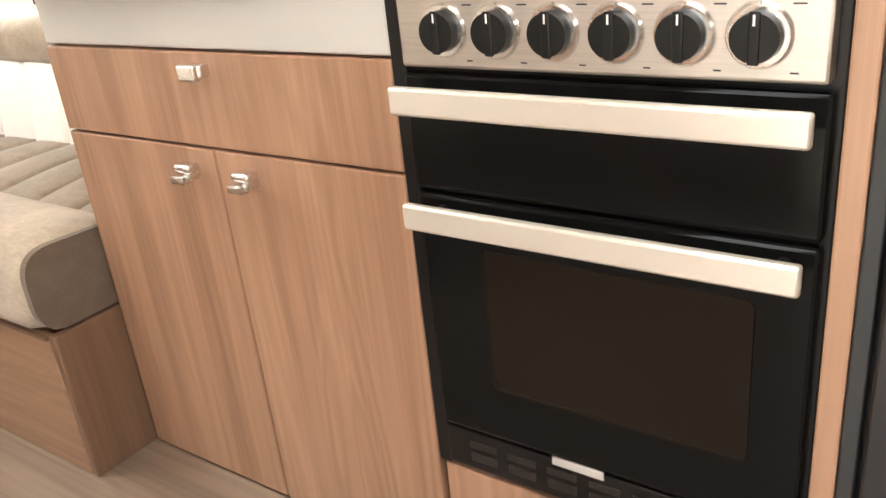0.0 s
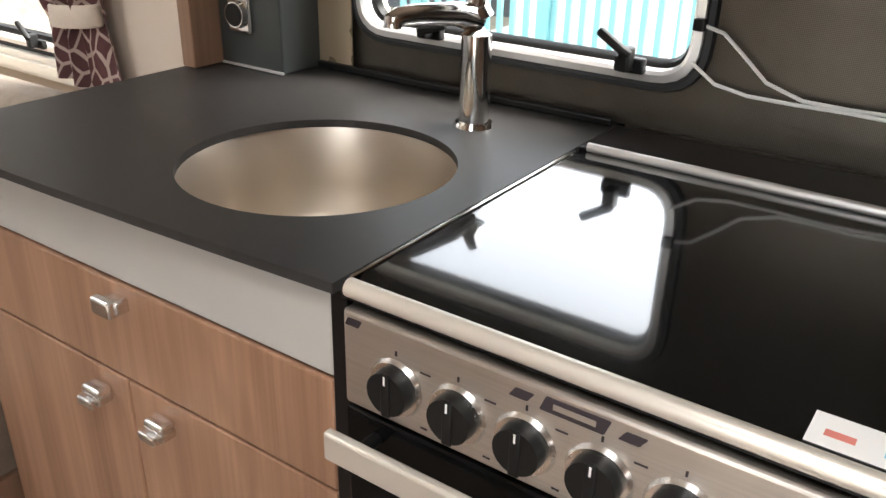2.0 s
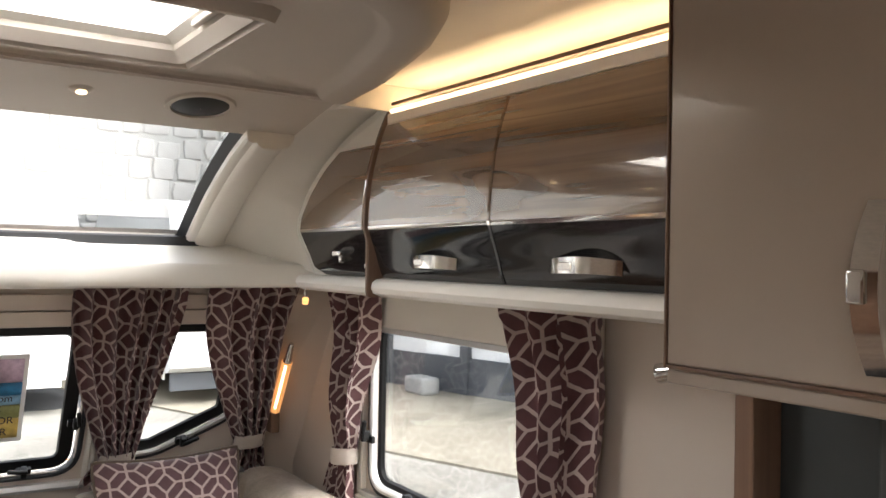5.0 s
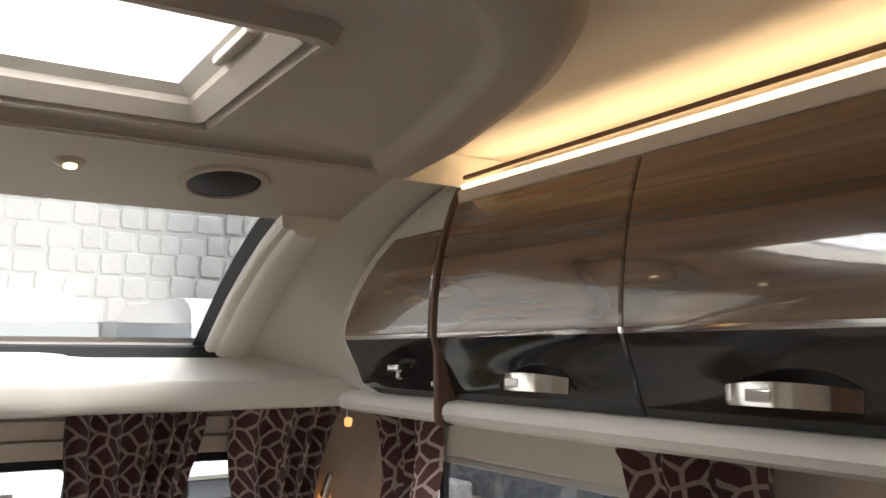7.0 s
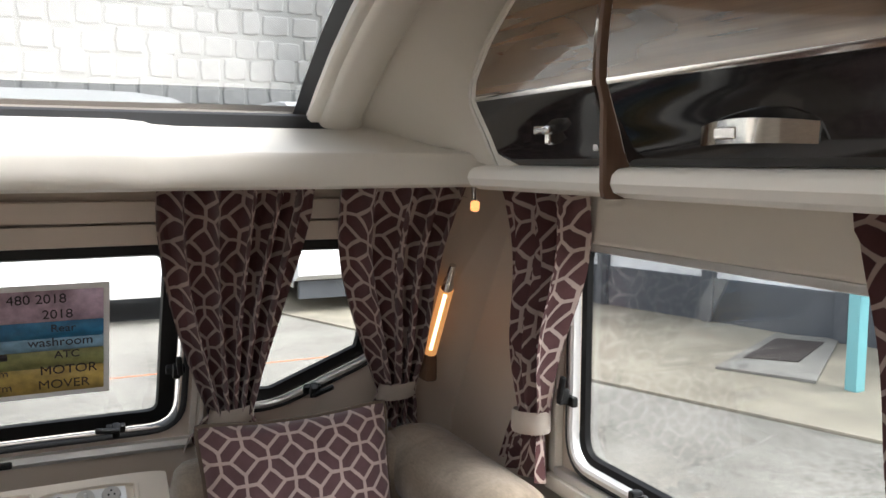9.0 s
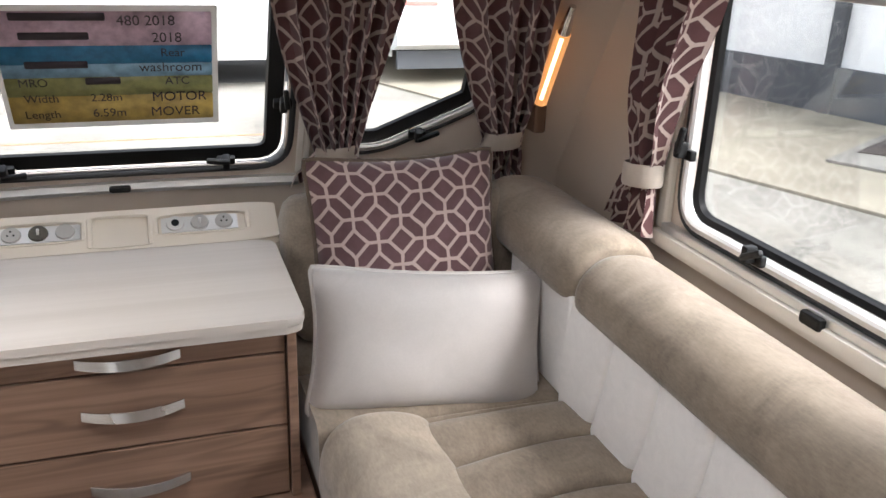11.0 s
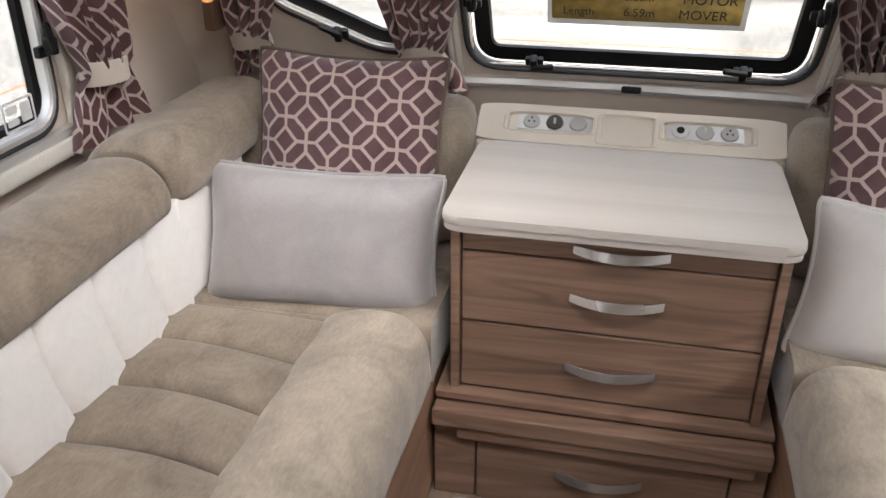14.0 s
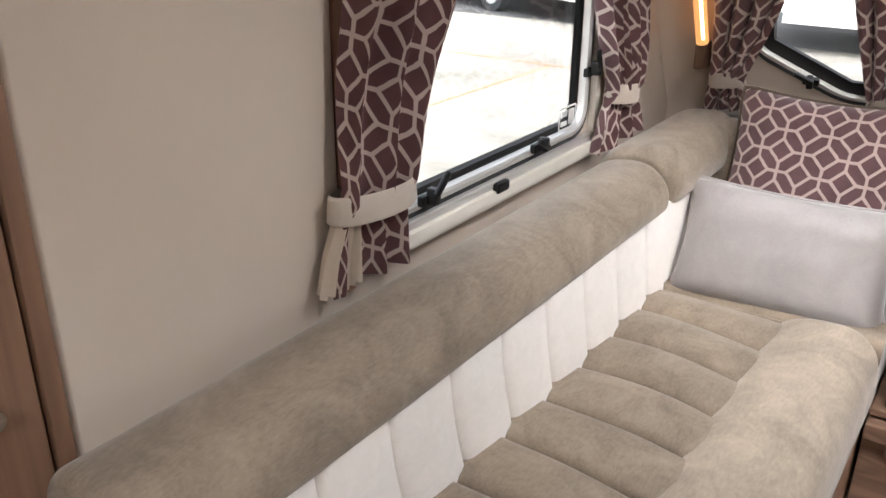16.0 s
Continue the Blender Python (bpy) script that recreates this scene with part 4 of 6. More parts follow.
LBL = "plum lattice-patterned tied-back curtain"
Pf = lambda s, z, off: Vector((front_x(s, z) + off, s, z))
for s in (1, -1):
    curtain(Pf, (s * 0.315, s * 0.610, 1.368), (s * 0.458, s * 0.550, 0.812), (s * 0.400, s * 0.600, 0.712), 5.6, LBL + " beside the front window", 0.4 + s)
    curtain(Pf, (s * 0.680, s * 0.935, 1.368), (s * 0.868, s * 0.950, 0.845), (s * 0.86, s * 0.985, 0.735), 4, LBL + " beside the corner post", 1.4 + s)
    Ps = (lambda sg: lambda x, z, off: Vector((x, sg * (HALF - 0.012 - off), z)))(s)
    front_tie, front_foot = ((-2.765, -2.668, 0.868), (-2.835, -2.655, 0.750)) if s > 0 else ((-2.805, -2.680, 0.866), (-2.862, -2.618, 0.735))
    curtain(Ps, (-2.80, -2.52, 1.365), front_tie, front_foot, 3.0, LBL + " at the front edge of the side window", 2.1 + s)
    if s > 0:
        curtain(Ps, (-1.89, -1.645, 1.365), (-1.815, -1.665, 0.900), (-1.81, -1.64, 0.745), 2.6, LBL + " at the rear edge of the side window", 0.9 + s)
    else:
        curtain(Ps, (-1.985, -1.70, 1.365), (-1.868, -1.672, 0.868), (-1.862, -1.650, 0.728), 2.6, LBL + " at the rear edge of the side window", 0.9 + s, True)

# ---- sofas ----


def rib_steps(x0, x1, grooves):
    """Stations along a padded face, closer together at its stitched grooves."""
    lo, hi = min(x0, x1), max(x0, x1)
    st = {round(lo + (hi - lo) * i / 60, 4) for i in range(61)} | {round(lo + k, 4) for k in (0.004, 0.009, 0.016, 0.024)} | {round(hi - k, 4) for k in (0.004, 0.009, 0.016, 0.024)}
    for q in grooves:
        if lo < q < hi:
            st |= {round(q + d, 4) for d in (-0.02, -0.012, -0.007, -0.0035, -0.0012, 0, 0.0012, 0.0035, 0.007, 0.012, 0.02) if lo < q + d < hi}
    out = []
    for x in sorted(st):
        if not out or x - out[-1] > 0.0008:
            out.append(x)
    return out


def rounded_slab(xs, ys, ztop, zbot, grooves, axis, depth=0.024, nx=120, ny=14, edge=0.03):
    """A padded slab whose top sinks at the stitched grooves."""
    bm = bmesh.new()
    x0, x1 = xs
    y0, y1 = ys
    rings = []
    for x in rib_steps(x0, x1, grooves):
        g = min([abs(x - q) for q in grooves] + [1.0])
        dip = depth * math.exp(-(g / 0.006)) - 0.010 * math.sqrt(min(1.0, g / 0.07))
        ends = min(x - x0, x1 - x) if x0 < x1 else min(x0 - x, x - x1)
        er = edge - math.sqrt(max(0.0, edge ** 2 - max(0.0, edge - ends) ** 2))
        ring = []
        for j in range(ny + 1):
            t = j / ny
            y = y0 + (y1 - y0) * t
            sag = 0.006 * math.sin(math.pi * t) + 0.003 * math.sin(9 * x + 5 * t)
            skew = min(1.0, ends / 0.1) * (-0.028 * t - 0.012 * math.sin(math.pi * t))
            ring.append((x + skew, y, ztop - dip * (1 - 0.7 * t ** 8) + sag - er))
        ring += [(x, y1, zbot), (x, y0, zbot)]
        rings.append(ring)
    loft(bm, rings, True, True)
    return bm


def roll_bar(profile, x0, x1, nx=60, end=0.05, wob=0.003):
    """A long padded roll: profile (y, z) outline round its middle, its ends rounded."""
    bm = bmesh.new()
    cy, cz = sum(p[0] for p in profile) / len(profile), sum(p[1] for p in profile) / len(profile)
    rings = []
    for i in range(nx + 1):
        t = i / nx
        t = 0.5 - 0.5 * math.cos(math.pi * t)
        x = x0 + (x1 - x0) * t
        e = min(abs(x - x0), abs(x1 - x))
        k = 1.0 if e >= end else 0.72 + 0.28 * math.sqrt(max(0.0, 1 - (1 - e / end) ** 2))
        w = 1 + wob * (math.sin(11 * x) + 0.6 * math.sin(23 * x + 1))
        rings.append([(x, cy + (y - cy) * k * w, cz + (z - cz) * k * w) for y, z in profile])
    loft(bm, rings, True, True)
    return bm


def smooth_outline(pts, sub=4):
    """A closed smooth outline through pts."""
    n, out = len(pts), []
    for i in range(n):
        p0, p1, p2, p3 = (Vector(pts[(i + k) % n]) for k in (-1, 0, 1, 2))
        for j in range(sub):
            t = j / sub
            out.append(tuple(0.5 * ((2 * p1) + (p2 - p0) * t + (2 * p0 - 5 * p1 + 4 * p2 - p3) * t * t + (3 * p1 - p0 - 3 * p2 + p3) * t ** 3)))
    return out


def sofa(s, x_rear):
    X0 = -2.60
    name = "ribbed taupe velour bench seat on wood base"
    b = thing("bench_seat", (-1.9, s * 0.7, 0.0), name + (" beside the kitchen" if s > 0 else " under the side window"), "sofa", "bench seats")
    part("base_panel", box((-3.05, s * 0.352 - 0.008, 0.0), (x_rear, s * 0.352 + 0.008, 0.30), 0.003), M_WOOD_X, b, "wood-grain front panel")
    part("end_panel", box((x_rear - 0.001, min(s * 0.345, s * 1.09), 0.0), (x_rear + 0.018, max(s * 0.345, s * 1.09), 0.30), 0.003), M_WOOD_TRIM, b, "dark wood end panel")
    part("trim_strip", box((-2.62, s * 0.343 - 0.004, 0.292), (x_rear, s * 0.343 + 0.004, 0.300), 0.001), M_WOOD_TRIM, b)
    part("plinth", box((-3.05, min(s * 0.37, s * 1.09), 0.0), (x_rear - 0.03, max(s * 0.37, s * 1.09), 0.298), 0.0), M_WOOD_X, b)
    bow_handle(b, (-1.90, s * 0.343, 0.21), (1, 0, 0), (0, -s, 0), 0.09, 0.030, 0.015, -0.006, mat=M_CHROME)
    grooves = [-2.575 + 0.150 * i for i in range(11)]
    panel_grooves = [(-2.445 if s > 0 else -2.482) + 0.1535 * i for i in range(10)]
    part("seat_cushion", rounded_slab((X0, x_rear - 0.004), (s * 0.50, s * 0.86), 0.440, 0.30, grooves, 'x'), M_VELOUR_S, b, "ribbed brown-taupe seat")
    prof = [(0.338, 0.31), (0.328, 0.37), (0.342, 0.43), (0.385, 0.466), (0.45, 0.472), (0.508, 0.461), (0.546, 0.437), (0.55, 0.38), (0.545, 0.31), (0.44, 0.300)]
    part("front_roll", roll_bar(smooth_outline([(s * y, z) for y, z in prof]), X0 - 0.01, x_rear - 0.002, 90, 0.045), M_VELOUR, b, "plump front roll")
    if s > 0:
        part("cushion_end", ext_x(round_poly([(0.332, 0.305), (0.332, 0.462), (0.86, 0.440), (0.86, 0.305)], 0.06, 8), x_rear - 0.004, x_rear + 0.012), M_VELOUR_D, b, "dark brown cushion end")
    part("corner_cushion", rounded_slab((-3.08, X0 - 0.006), (s * 0.335, s * 0.86), 0.425, 0.30, [-2.85], 'x', 0.004, 40), M_VELOUR_S, b)
    bk = thing("backrest", (-1.9, s * 0.95, 0.44), "backrest of ivory ribbed panel under a taupe roll", "backrest", "backrests")
    x_end = -1.135 if s < 0 else -1.235
    bm = bmesh.new()
    nx = 150
    rings = []
    for x in rib_steps(X0 + 0.012, x_end, panel_grooves):
        g = min(abs(x - q) for q in panel_grooves)
        bow = 0.014 * min(1.0, (x - X0 - 0.012) / 0.1, (x_end - x) / 0.1)
        d = 0.014 * math.exp(-(g / 0.006)) - 0.009 * math.sqrt(min(1.0, g / 0.07))
        lean = -0.035 * min(1.0, (x - X0 - 0.012) / 0.1, (x_end - x) / 0.1)
        rings.append([(x + bow * math.sin(math.pi * t) + lean * (1 - t), s * (0.828 + d + 0.012 * abs(t - 0.5) ** 2 * 4 * 0.5 + 0.014 * t), 0.430 + 0.23 * t) for t in [j / 10 for j in range(11)]] + [(x, s * 0.95, 0.66), (x, s * 0.95, 0.43)])
    loft(bm, rings, True, True)
    part("panel", bm, M_WHITEFAB, bk, "ivory ribbed fabric panel")
    prof = [(0.846, 0.640), (0.828, 0.672), (0.842, 0.715), (0.885, 0.748), (0.94, 0.752), (0.995, 0.738), (1.025, 0.70), (1.02, 0.64), (0.93, 0.632)]
    part("top_roll", roll_bar(smooth_outline([(s * y, z) for y, z in prof]), X0 + 0.012, x_end, 90, 0.03), M_VELOUR_S, bk, "taupe top roll")
    cb = thing("corner_bolster", (-2.8, s * 0.95, 0.44), "corner backrest with taupe roll over ivory panel", "backrest", "corner backrests")
    part("panel", box((-2.90, min(s * 0.838, s * 0.95), 0.428), (X0 + 0.006, max(s * 0.838, s * 0.95), 0.665), 0.012, 3), M_WHITEFAB, cb, "ivory side panel")
    prof2 = [(0.842, 0.642), (0.824, 0.68), (0.836, 0.728), (0.88, 0.764), (0.94, 0.770), (1.0, 0.755), (1.04, 0.71), (1.04, 0.64), (0.93, 0.63)]
    part("side_roll", roll_bar(smooth_outline([(s * y, z) for y, z in prof2]), -3.12, X0 + 0.006, 50, 0.06), M_VELOUR_S, cb, "taupe side roll")
    fr = thing("front_bolster", (-3.1, s * 0.6, 0.43), "taupe front backrest under the corner window", "backrest", "front backrests")
    bm = bmesh.new()
    pr = smooth_outline([(-2.965, 0.44), (-2.955, 0.60), (-2.965, 0.70), (-3.01, 0.745), (-3.08, 0.755), (-3.15, 0.735), (-3.18, 0.68), (-3.17, 0.44)])
    cx0, cz0 = -3.07, 0.62
    rings = []
    for i in range(31):
        y = 0.338 + 0.56 * i / 30
        k = 1.0 if y > 0.395 else 0.50 + 0.50 * math.sqrt(max(0, 1 - ((0.395 - y) / 0.057) ** 2))
        rings.append([(cx0 + (x - cx0) * k, s * y, cz0 + (z - cz0) * k) for x, z in pr])
    loft(bm, rings, True, True)
    part("pad", bm, M_VELOUR_S, fr)


sofa(1, -1.235)
sofa(-1, -1.135)


def pillow(name, c, w, h, thick, tilt, yaw, roll, mat, label, group, piping=None, seed=0):
    """A stuffed cushion: w across, h high, leaning back by tilt degrees, its corners drawn out."""
    th = thing(name, (c[0], c[1], c[2] - h / 2), label, "cushion", group)
    bm = bmesh.new()
    uv = bm.loops.layers.uv.new("UVMap")
    N = 30
    m = Matrix.Translation(c) @ Euler((radians(roll), radians(tilt), radians(yaw)), 'XYZ').to_matrix().to_4x4()
    made = {}
    rim = []
    for side in (1, -1):
        for i in range(N + 1):
            for j in range(N + 1):
                u, v = -1 + 2 * i / N, -1 + 2 * j / N
                onrim = i in (0, N) or j in (0, N)
                pu = 1 - 0.085 * (1 - v * v) * abs(u) ** 3 - 0.035 * abs(u * v) ** 9
                pv = 1 - 0.105 * (1 - u * u) ** 0.8 * abs(v) ** 3 - 0.05 * abs(u * v) ** 9
                t = thick / 2 * (max(0.0, (1 - u ** 4) * (1 - v ** 4))) ** 0.55
                t += 0.006 * noise.noise((u * 2.0 + seed, v * 2.0, side)) * (1 - max(abs(u), abs(v)) ** 4)
                edge = max(abs(u), abs(v))
                t += 0.006 * noise.noise((u * 9 + seed, v * 9, side * 2)) * max(0.0, edge - 0.55) * (1 - edge ** 6)
                p = Vector((side * t if not onrim else 0, u * pu * w / 2, v * pv * h / 2))
                if onrim and side == -1:
                    continue
                vv = bm.verts.new(m @ p)
                made[(side, i, j)] = vv
    get = lambda s, i, j: made.get((s, i, j)) or made[(1, i, j)]
    for side in (1, -1):
        for i in range(N):
            for j in range(N):
                f = bm.faces.new((get(side, i, j), get(side, i + 1, j), get(side, i + 1, j + 1), get(side, i, j + 1)))
                for lp, (a, b) in zip(f.loops, ((i, j), (i + 1, j), (i + 1, j + 1), (i, j + 1))):
                    lp[uv].uv = (w * a / N + 0.03 * seed, h * b / N + 0.02 * seed)
    order = [(i, 0) for i in range(N)] + [(N, j) for j in range(N)] + [(N - i, N) for i in range(N)] + [(0, N - j) for j in range(N)]
    loop = [made[(1, i, j)].co.copy() for i, j in order]
    part("cover", bm, mat, th)
    if piping:
        part("piping", tube(loop + loop[:1], 0.0055, 8), piping, th, "corded edge")
    return th


for s in (1, -1):
    pillow("lattice_cushion", (-2.935, s * 0.60, 0.668), 0.445, 0.425, 0.13, -16, s * 2, 0, M_CUSHION, "plum velvet cushion with pale lattice pattern leaning on the backrest", "lattice cushions", M_VELOUR_D, 3 + s)
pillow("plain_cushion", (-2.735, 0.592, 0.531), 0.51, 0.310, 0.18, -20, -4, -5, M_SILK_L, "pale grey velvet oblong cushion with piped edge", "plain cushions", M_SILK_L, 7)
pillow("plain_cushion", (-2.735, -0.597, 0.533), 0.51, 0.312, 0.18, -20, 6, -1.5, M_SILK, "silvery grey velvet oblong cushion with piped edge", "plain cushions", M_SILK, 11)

# ---- chest of drawers ----
chest = thing("chest_of_drawers", (-2.86, 0, 0.0), "wood-grain chest of drawers with a pale top between the seats", "chest of drawers")
top_out = round_poly(rect(-3.058, -2.628, -0.323, 0.323), 0.035, 6)
part("top", ext_z(top_out, 0.650, 0.666, 0.004), M_TOP, chest, "pale stone-oak top")
part("pull_out_leaf", ext_z(round_poly(rect(-3.05, -2.632, -0.320, 0.320), 0.033, 6), 0.634, 0.648, 0.003), M_TOP, chest, "pale slide-out leaf under the top")
for s in (1, -1):
    part("side_panel", box((-3.05, s * 0.298 - 0.009, 0.262), (-2.658, s * 0.298 + 0.009, 0.634), 0.002), M_WOOD_Y, chest)
part("body", box((-3.05, -0.289, 0.262), (-2.690, 0.289, 0.632), 0.0), M_WOOD_TRIM, chest)
for z0, z1, hz in ((0.583, 0.630, 0.606), (0.426, 0.578, 0.503), (0.268, 0.421, 0.345)):
    d = part("drawer", box((-2.692, -0.286, z0), (-2.668, 0.286, z1), 0.002), M_WOOD_Y, chest)
    bow_handle(d, (-2.666, 0.012, hz), (0, 1, 0), (1, 0, 0), 0.088, 0.026, 0.018, 0.0, mat=M_BOW, lean=0.7)
part("ledge", box((-3.05, -0.335, 0.244), (-2.640, 0.335, 0.262), 0.004), M_WOOD_Y, chest, "wood ledge under the drawers")
part("lower_ledge", box((-3.05, -0.335, 0.198), (-2.605, 0.335, 0.238), 0.005), M_WOOD_Y, chest, "deep wooden step below the ledge")
part("apron", box((-2.70, -0.285, 0.165), (-2.613, 0.308, 0.198), 0.004), M_WOOD_Y, chest)
part("plinth", box((-3.05, -0.335, 0.0), (-2.656, 0.335, 0.198), 0.0), M_WOOD_TRIM, chest)
d = part("drawer", box((-2.654, -0.243, 0.001), (-2.630, 0.266, 0.170), 0.002), M_WOOD_Y, chest)
bow_handle(d, (-2.628, 0.012, 0.100), (0, 1, 0), (1, 0, 0), 0.088, 0.026, 0.018, 0.0, mat=M_BOW, lean=0.7)
part("side_board", box((-2.654, -0.335, 0.001), (-2.631, -0.247, 0.196), 0.002), M_WOOD_Y, chest)
part("side_board", box((-2.654, 0.270, 0.001), (-2.631, 0.335, 0.196), 0.002), M_WOOD_Y, chest)
out = part("cable_outlet", cyl((-2.632, 0.310, 0.045), (-2.625, 0.310, 0.045), 0.017, 0.015, 24), M_WOOD_TRIM, chest, "round brown cable outlet")
part("hole", cyl((-2.626, 0.310, 0.045), (-2.6245, 0.310, 0.045), 0.011, None, 20), M_BLACKPLASTIC, out)

# socket console behind the chest
console = thing("socket_console", (-3.15, 0, 0.666), "cream moulded console with sockets and a square tray behind the chest", "console")
f_con = lambda y, t, w: Vector((-3.058 - 0.088 * t + w * 0.62, y, 0.6665 + 0.060 * t + w * 0.80))
bm = bmesh.new()
rows = []
for i in range(41):
    y = -0.345 + 0.69 * i / 40
    e = max(0.0, (abs(y) - 0.305) / 0.04)
    k = math.sqrt(max(0.0, 1 - e * e))
    drop = 0.034 * (1 - k)
    rows.append([(-3.055 - 0.02 * (1 - k), y, 0.40), (-3.055 - 0.02 * (1 - k), y, 0.655), (-3.064 - 0.02 * (1 - k), y, 0.664 - drop * 0.3), (-3.135, y, 0.711 - drop), (-3.152, y, 0.717 - drop), (-3.170, y, 0.710 - drop), (-3.178, y, 0.66), (-3.178, y, 0.40)])
loft(bm, rows, True, True)
part("body", bm, M_CONSOLE, console)
PODS = [rect(-0.272, -0.074, 0.26, 0.80), rect(0.074, 0.272, 0.26, 0.80), rect(-0.062, 0.062, 0.06, 0.86)]
face_out = round_poly(rect(-0.338, 0.338, 0.0, 1.0), 0.10, 6)
part("face", sheet(face_out, [round_poly(q, 0.10, 4) for q in PODS], lambda y, t, w: f_con(y, t, w + 0.001), 0.009), M_CONSOLE, console, "sloping face with recessed pods")
for q in PODS:
    part("pod_rim", ring_frame(q, [(-0.006, 0.0012), (-0.003, 0.003), (0.003, 0.002), (0.006, -0.006)], f_con, 0.10), M_CONSOLE, console, "soft rim round the recess")
for a in (-0.245, 0.085):
    pl = part("socket_plate", fill_poly(rect(a, a + 0.165, 0.36, 0.74), f_con, -0.007, -0.002, 0.02), M_ALU, console, "bright socket plate")
    for k in range(3):
        y = a + 0.030 + 0.0525 * k
        c = f_con(y, 0.56, -0.002)
        nrm = Vector((0.62, 0, 0.78)).normalized()
        kind = k if a < 0 else 2 - k
        so = part("socket", cyl(c, c + nrm * 0.006, 0.020, 0.018, 28), (M_FASCIA, M_SPLASH, M_FASCIA)[kind] if a < 0 else (M_FASCIA, M_FASCIA, M_ALU)[kind], pl, "round socket")
        if kind == 0:
            bm = bmesh.new()
            for dy, dz in ((-0.006, -0.003), (0.006, -0.003), (0.0, 0.007)):
                q = c + Vector((0, dy, 0)) + Vector((-0.78, 0, 0.62)) * dz
                cyl_into(bm, q + nrm * 0.005, q + nrm * 0.0072, 0.0022, None, 8)
            part("pin_holes", bm, M_BLACKPLASTIC, pl, "dark pin holes")
        elif a > 0 and kind == 2:
            part("port", cyl(c + nrm * 0.005, c + nrm * 0.0075, 0.0085, None, 20), M_BLACKPLASTIC, pl, "dark round port")
        elif kind == 1:
            part("switch", box(c + nrm * 0.007 - Vector((0.004, 0.003, 0.008)), c + nrm * 0.007 + Vector((0.004, 0.003, 0.008)), 0.002), M_ALU, pl, "grey rocker")

# grey plush footstool
pouf = thing("footstool", (-2.36, -0.185, 0.0), "soft grey plush footstool on the floor by the chest", "footstool")
bm = box((-2.44, -0.275, 0.002), (-2.20, -0.105, 0.205), 0.05, 6)
for v in bm.verts:
    v.co += Vector((0.006 * noise.noise(v.co * 9), 0.006 * noise.noise(v.co * 9 + Vector((3, 0, 0))), 0.004 * noise.noise(v.co * 7)))
    v.co.z = max(0.0, v.co.z)
part("cover", bm, M_POUF, pouf)
part("side_pad", box((-2.40, -0.115, 0.002), (-2.22, -0.055, 0.10), 0.028, 5), M_POUF, pouf)

# ---- kitchen ----
kitchen = thing("kitchen_base_unit", (-0.85, 0.78, 0.0), "wood-grain kitchen unit with one drawer over two doors", "kitchen unit")
part("body", box((-1.210, 0.490, 0.0), (-0.500, 1.097, 0.730), 0.002), M_WOOD_Z, kitchen)
part("side_board", box((-1.210, 0.490, 0.730), (-1.194, 1.097, 0.870), 0.001), M_WOOD_Z, kitchen)
part("front_rail", box((-1.194, 0.492, 0.730), (-0.500, 0.508, 0.870), 0.0), M_WOOD_Z, kitchen)
part("fascia", box((-1.206, 0.476, 0.781), (-0.500, 0.492, 0.8815), 0.003), M_FASCIA, kitchen, "pearl grey strip under the worktop")


def pull(parent, x, z, tab=True):
    """A chrome pull: a rounded bar, with a finger tab below it on the doors."""
    bm = bmesh.new()
    if tab:
        box_into(bm, (x - 0.016, 0.450, z + 0.002), (x + 0.018, 0.474, z + 0.015), 0.005, 3)
        box_into(bm, (x - 0.021, 0.444, z - 0.014), (x + 0.010, 0.462, z - 0.001), 0.003, 2)
        box_into(bm, (x + 0.004, 0.450, z - 0.010), (x + 0.018, 0.474, z + 0.004), 0.004, 2)
    else:
        box_into(bm, (x - 0.020, 0.448, z - 0.011), (x + 0.016, 0.462, z + 0.012), 0.004, 3)
        box_into(bm, (x - 0.010, 0.456, z - 0.008), (x + 0.020, 0.475, z + 0.011), 0.004, 3)
    return part("handle", bm, M_PULL, parent, "chrome tab handle")


pull(part("drawer", box((-1.207, 0.474, 0.640), (-0.501, 0.491, 0.777), 0.003), M_WOOD_Z, kitchen), -0.838, 0.752, False)
pull(part("door", box((-1.207, 0.474, 0.006), (-0.850, 0.491, 0.636), 0.003), M_WOOD_Z, kitchen), -0.902, 0.600)
pull(part("door", box((-0.846, 0.474, 0.006), (-0.501, 0.491, 0.636), 0.003), M_WOOD_Z, kitchen), -0.778, 0.600)

worktop = thing("worktop", (-0.85, 0.78, 0.868), "matt dark grey kitchen worktop with a round cut-out", "worktop")
sx, sy, sr = -0.715, 0.695, 0.172
front = [(-1.222, 0.475), (-1.214, 0.452), (-1.195, 0.441)] + [(-1.15 + 0.663 * i / 10, 0.4405 + 0.024 * (i / 10) ** 1.6) for i in range(11)]
outline = front + [(-0.487, 0.93), (-0.487, 1.098), (-1.222, 1.098)]
f_top = lambda x, y, w: Vector((x, y, 0.893 + w))
circle = [(sx + sr * math.cos(2 * math.pi * i / 56), sy + sr * math.sin(2 * math.pi * i / 56)) for i in range(56)]
bm = sheet(outline, [circle], f_top, 0.011)
part("slab", bm, M_WORKTOP, worktop)
part("upstand", box((-1.04, 1.046, 0.894), (-0.487, 1.057, 0.906), 0.003), M_BLACKPLASTIC, worktop, "dark seal along the wall")
sink = thing("sink", (sx, sy, 0.75), "round brushed steel sink bowl set under the worktop", "sink")
bm = bmesh.new()
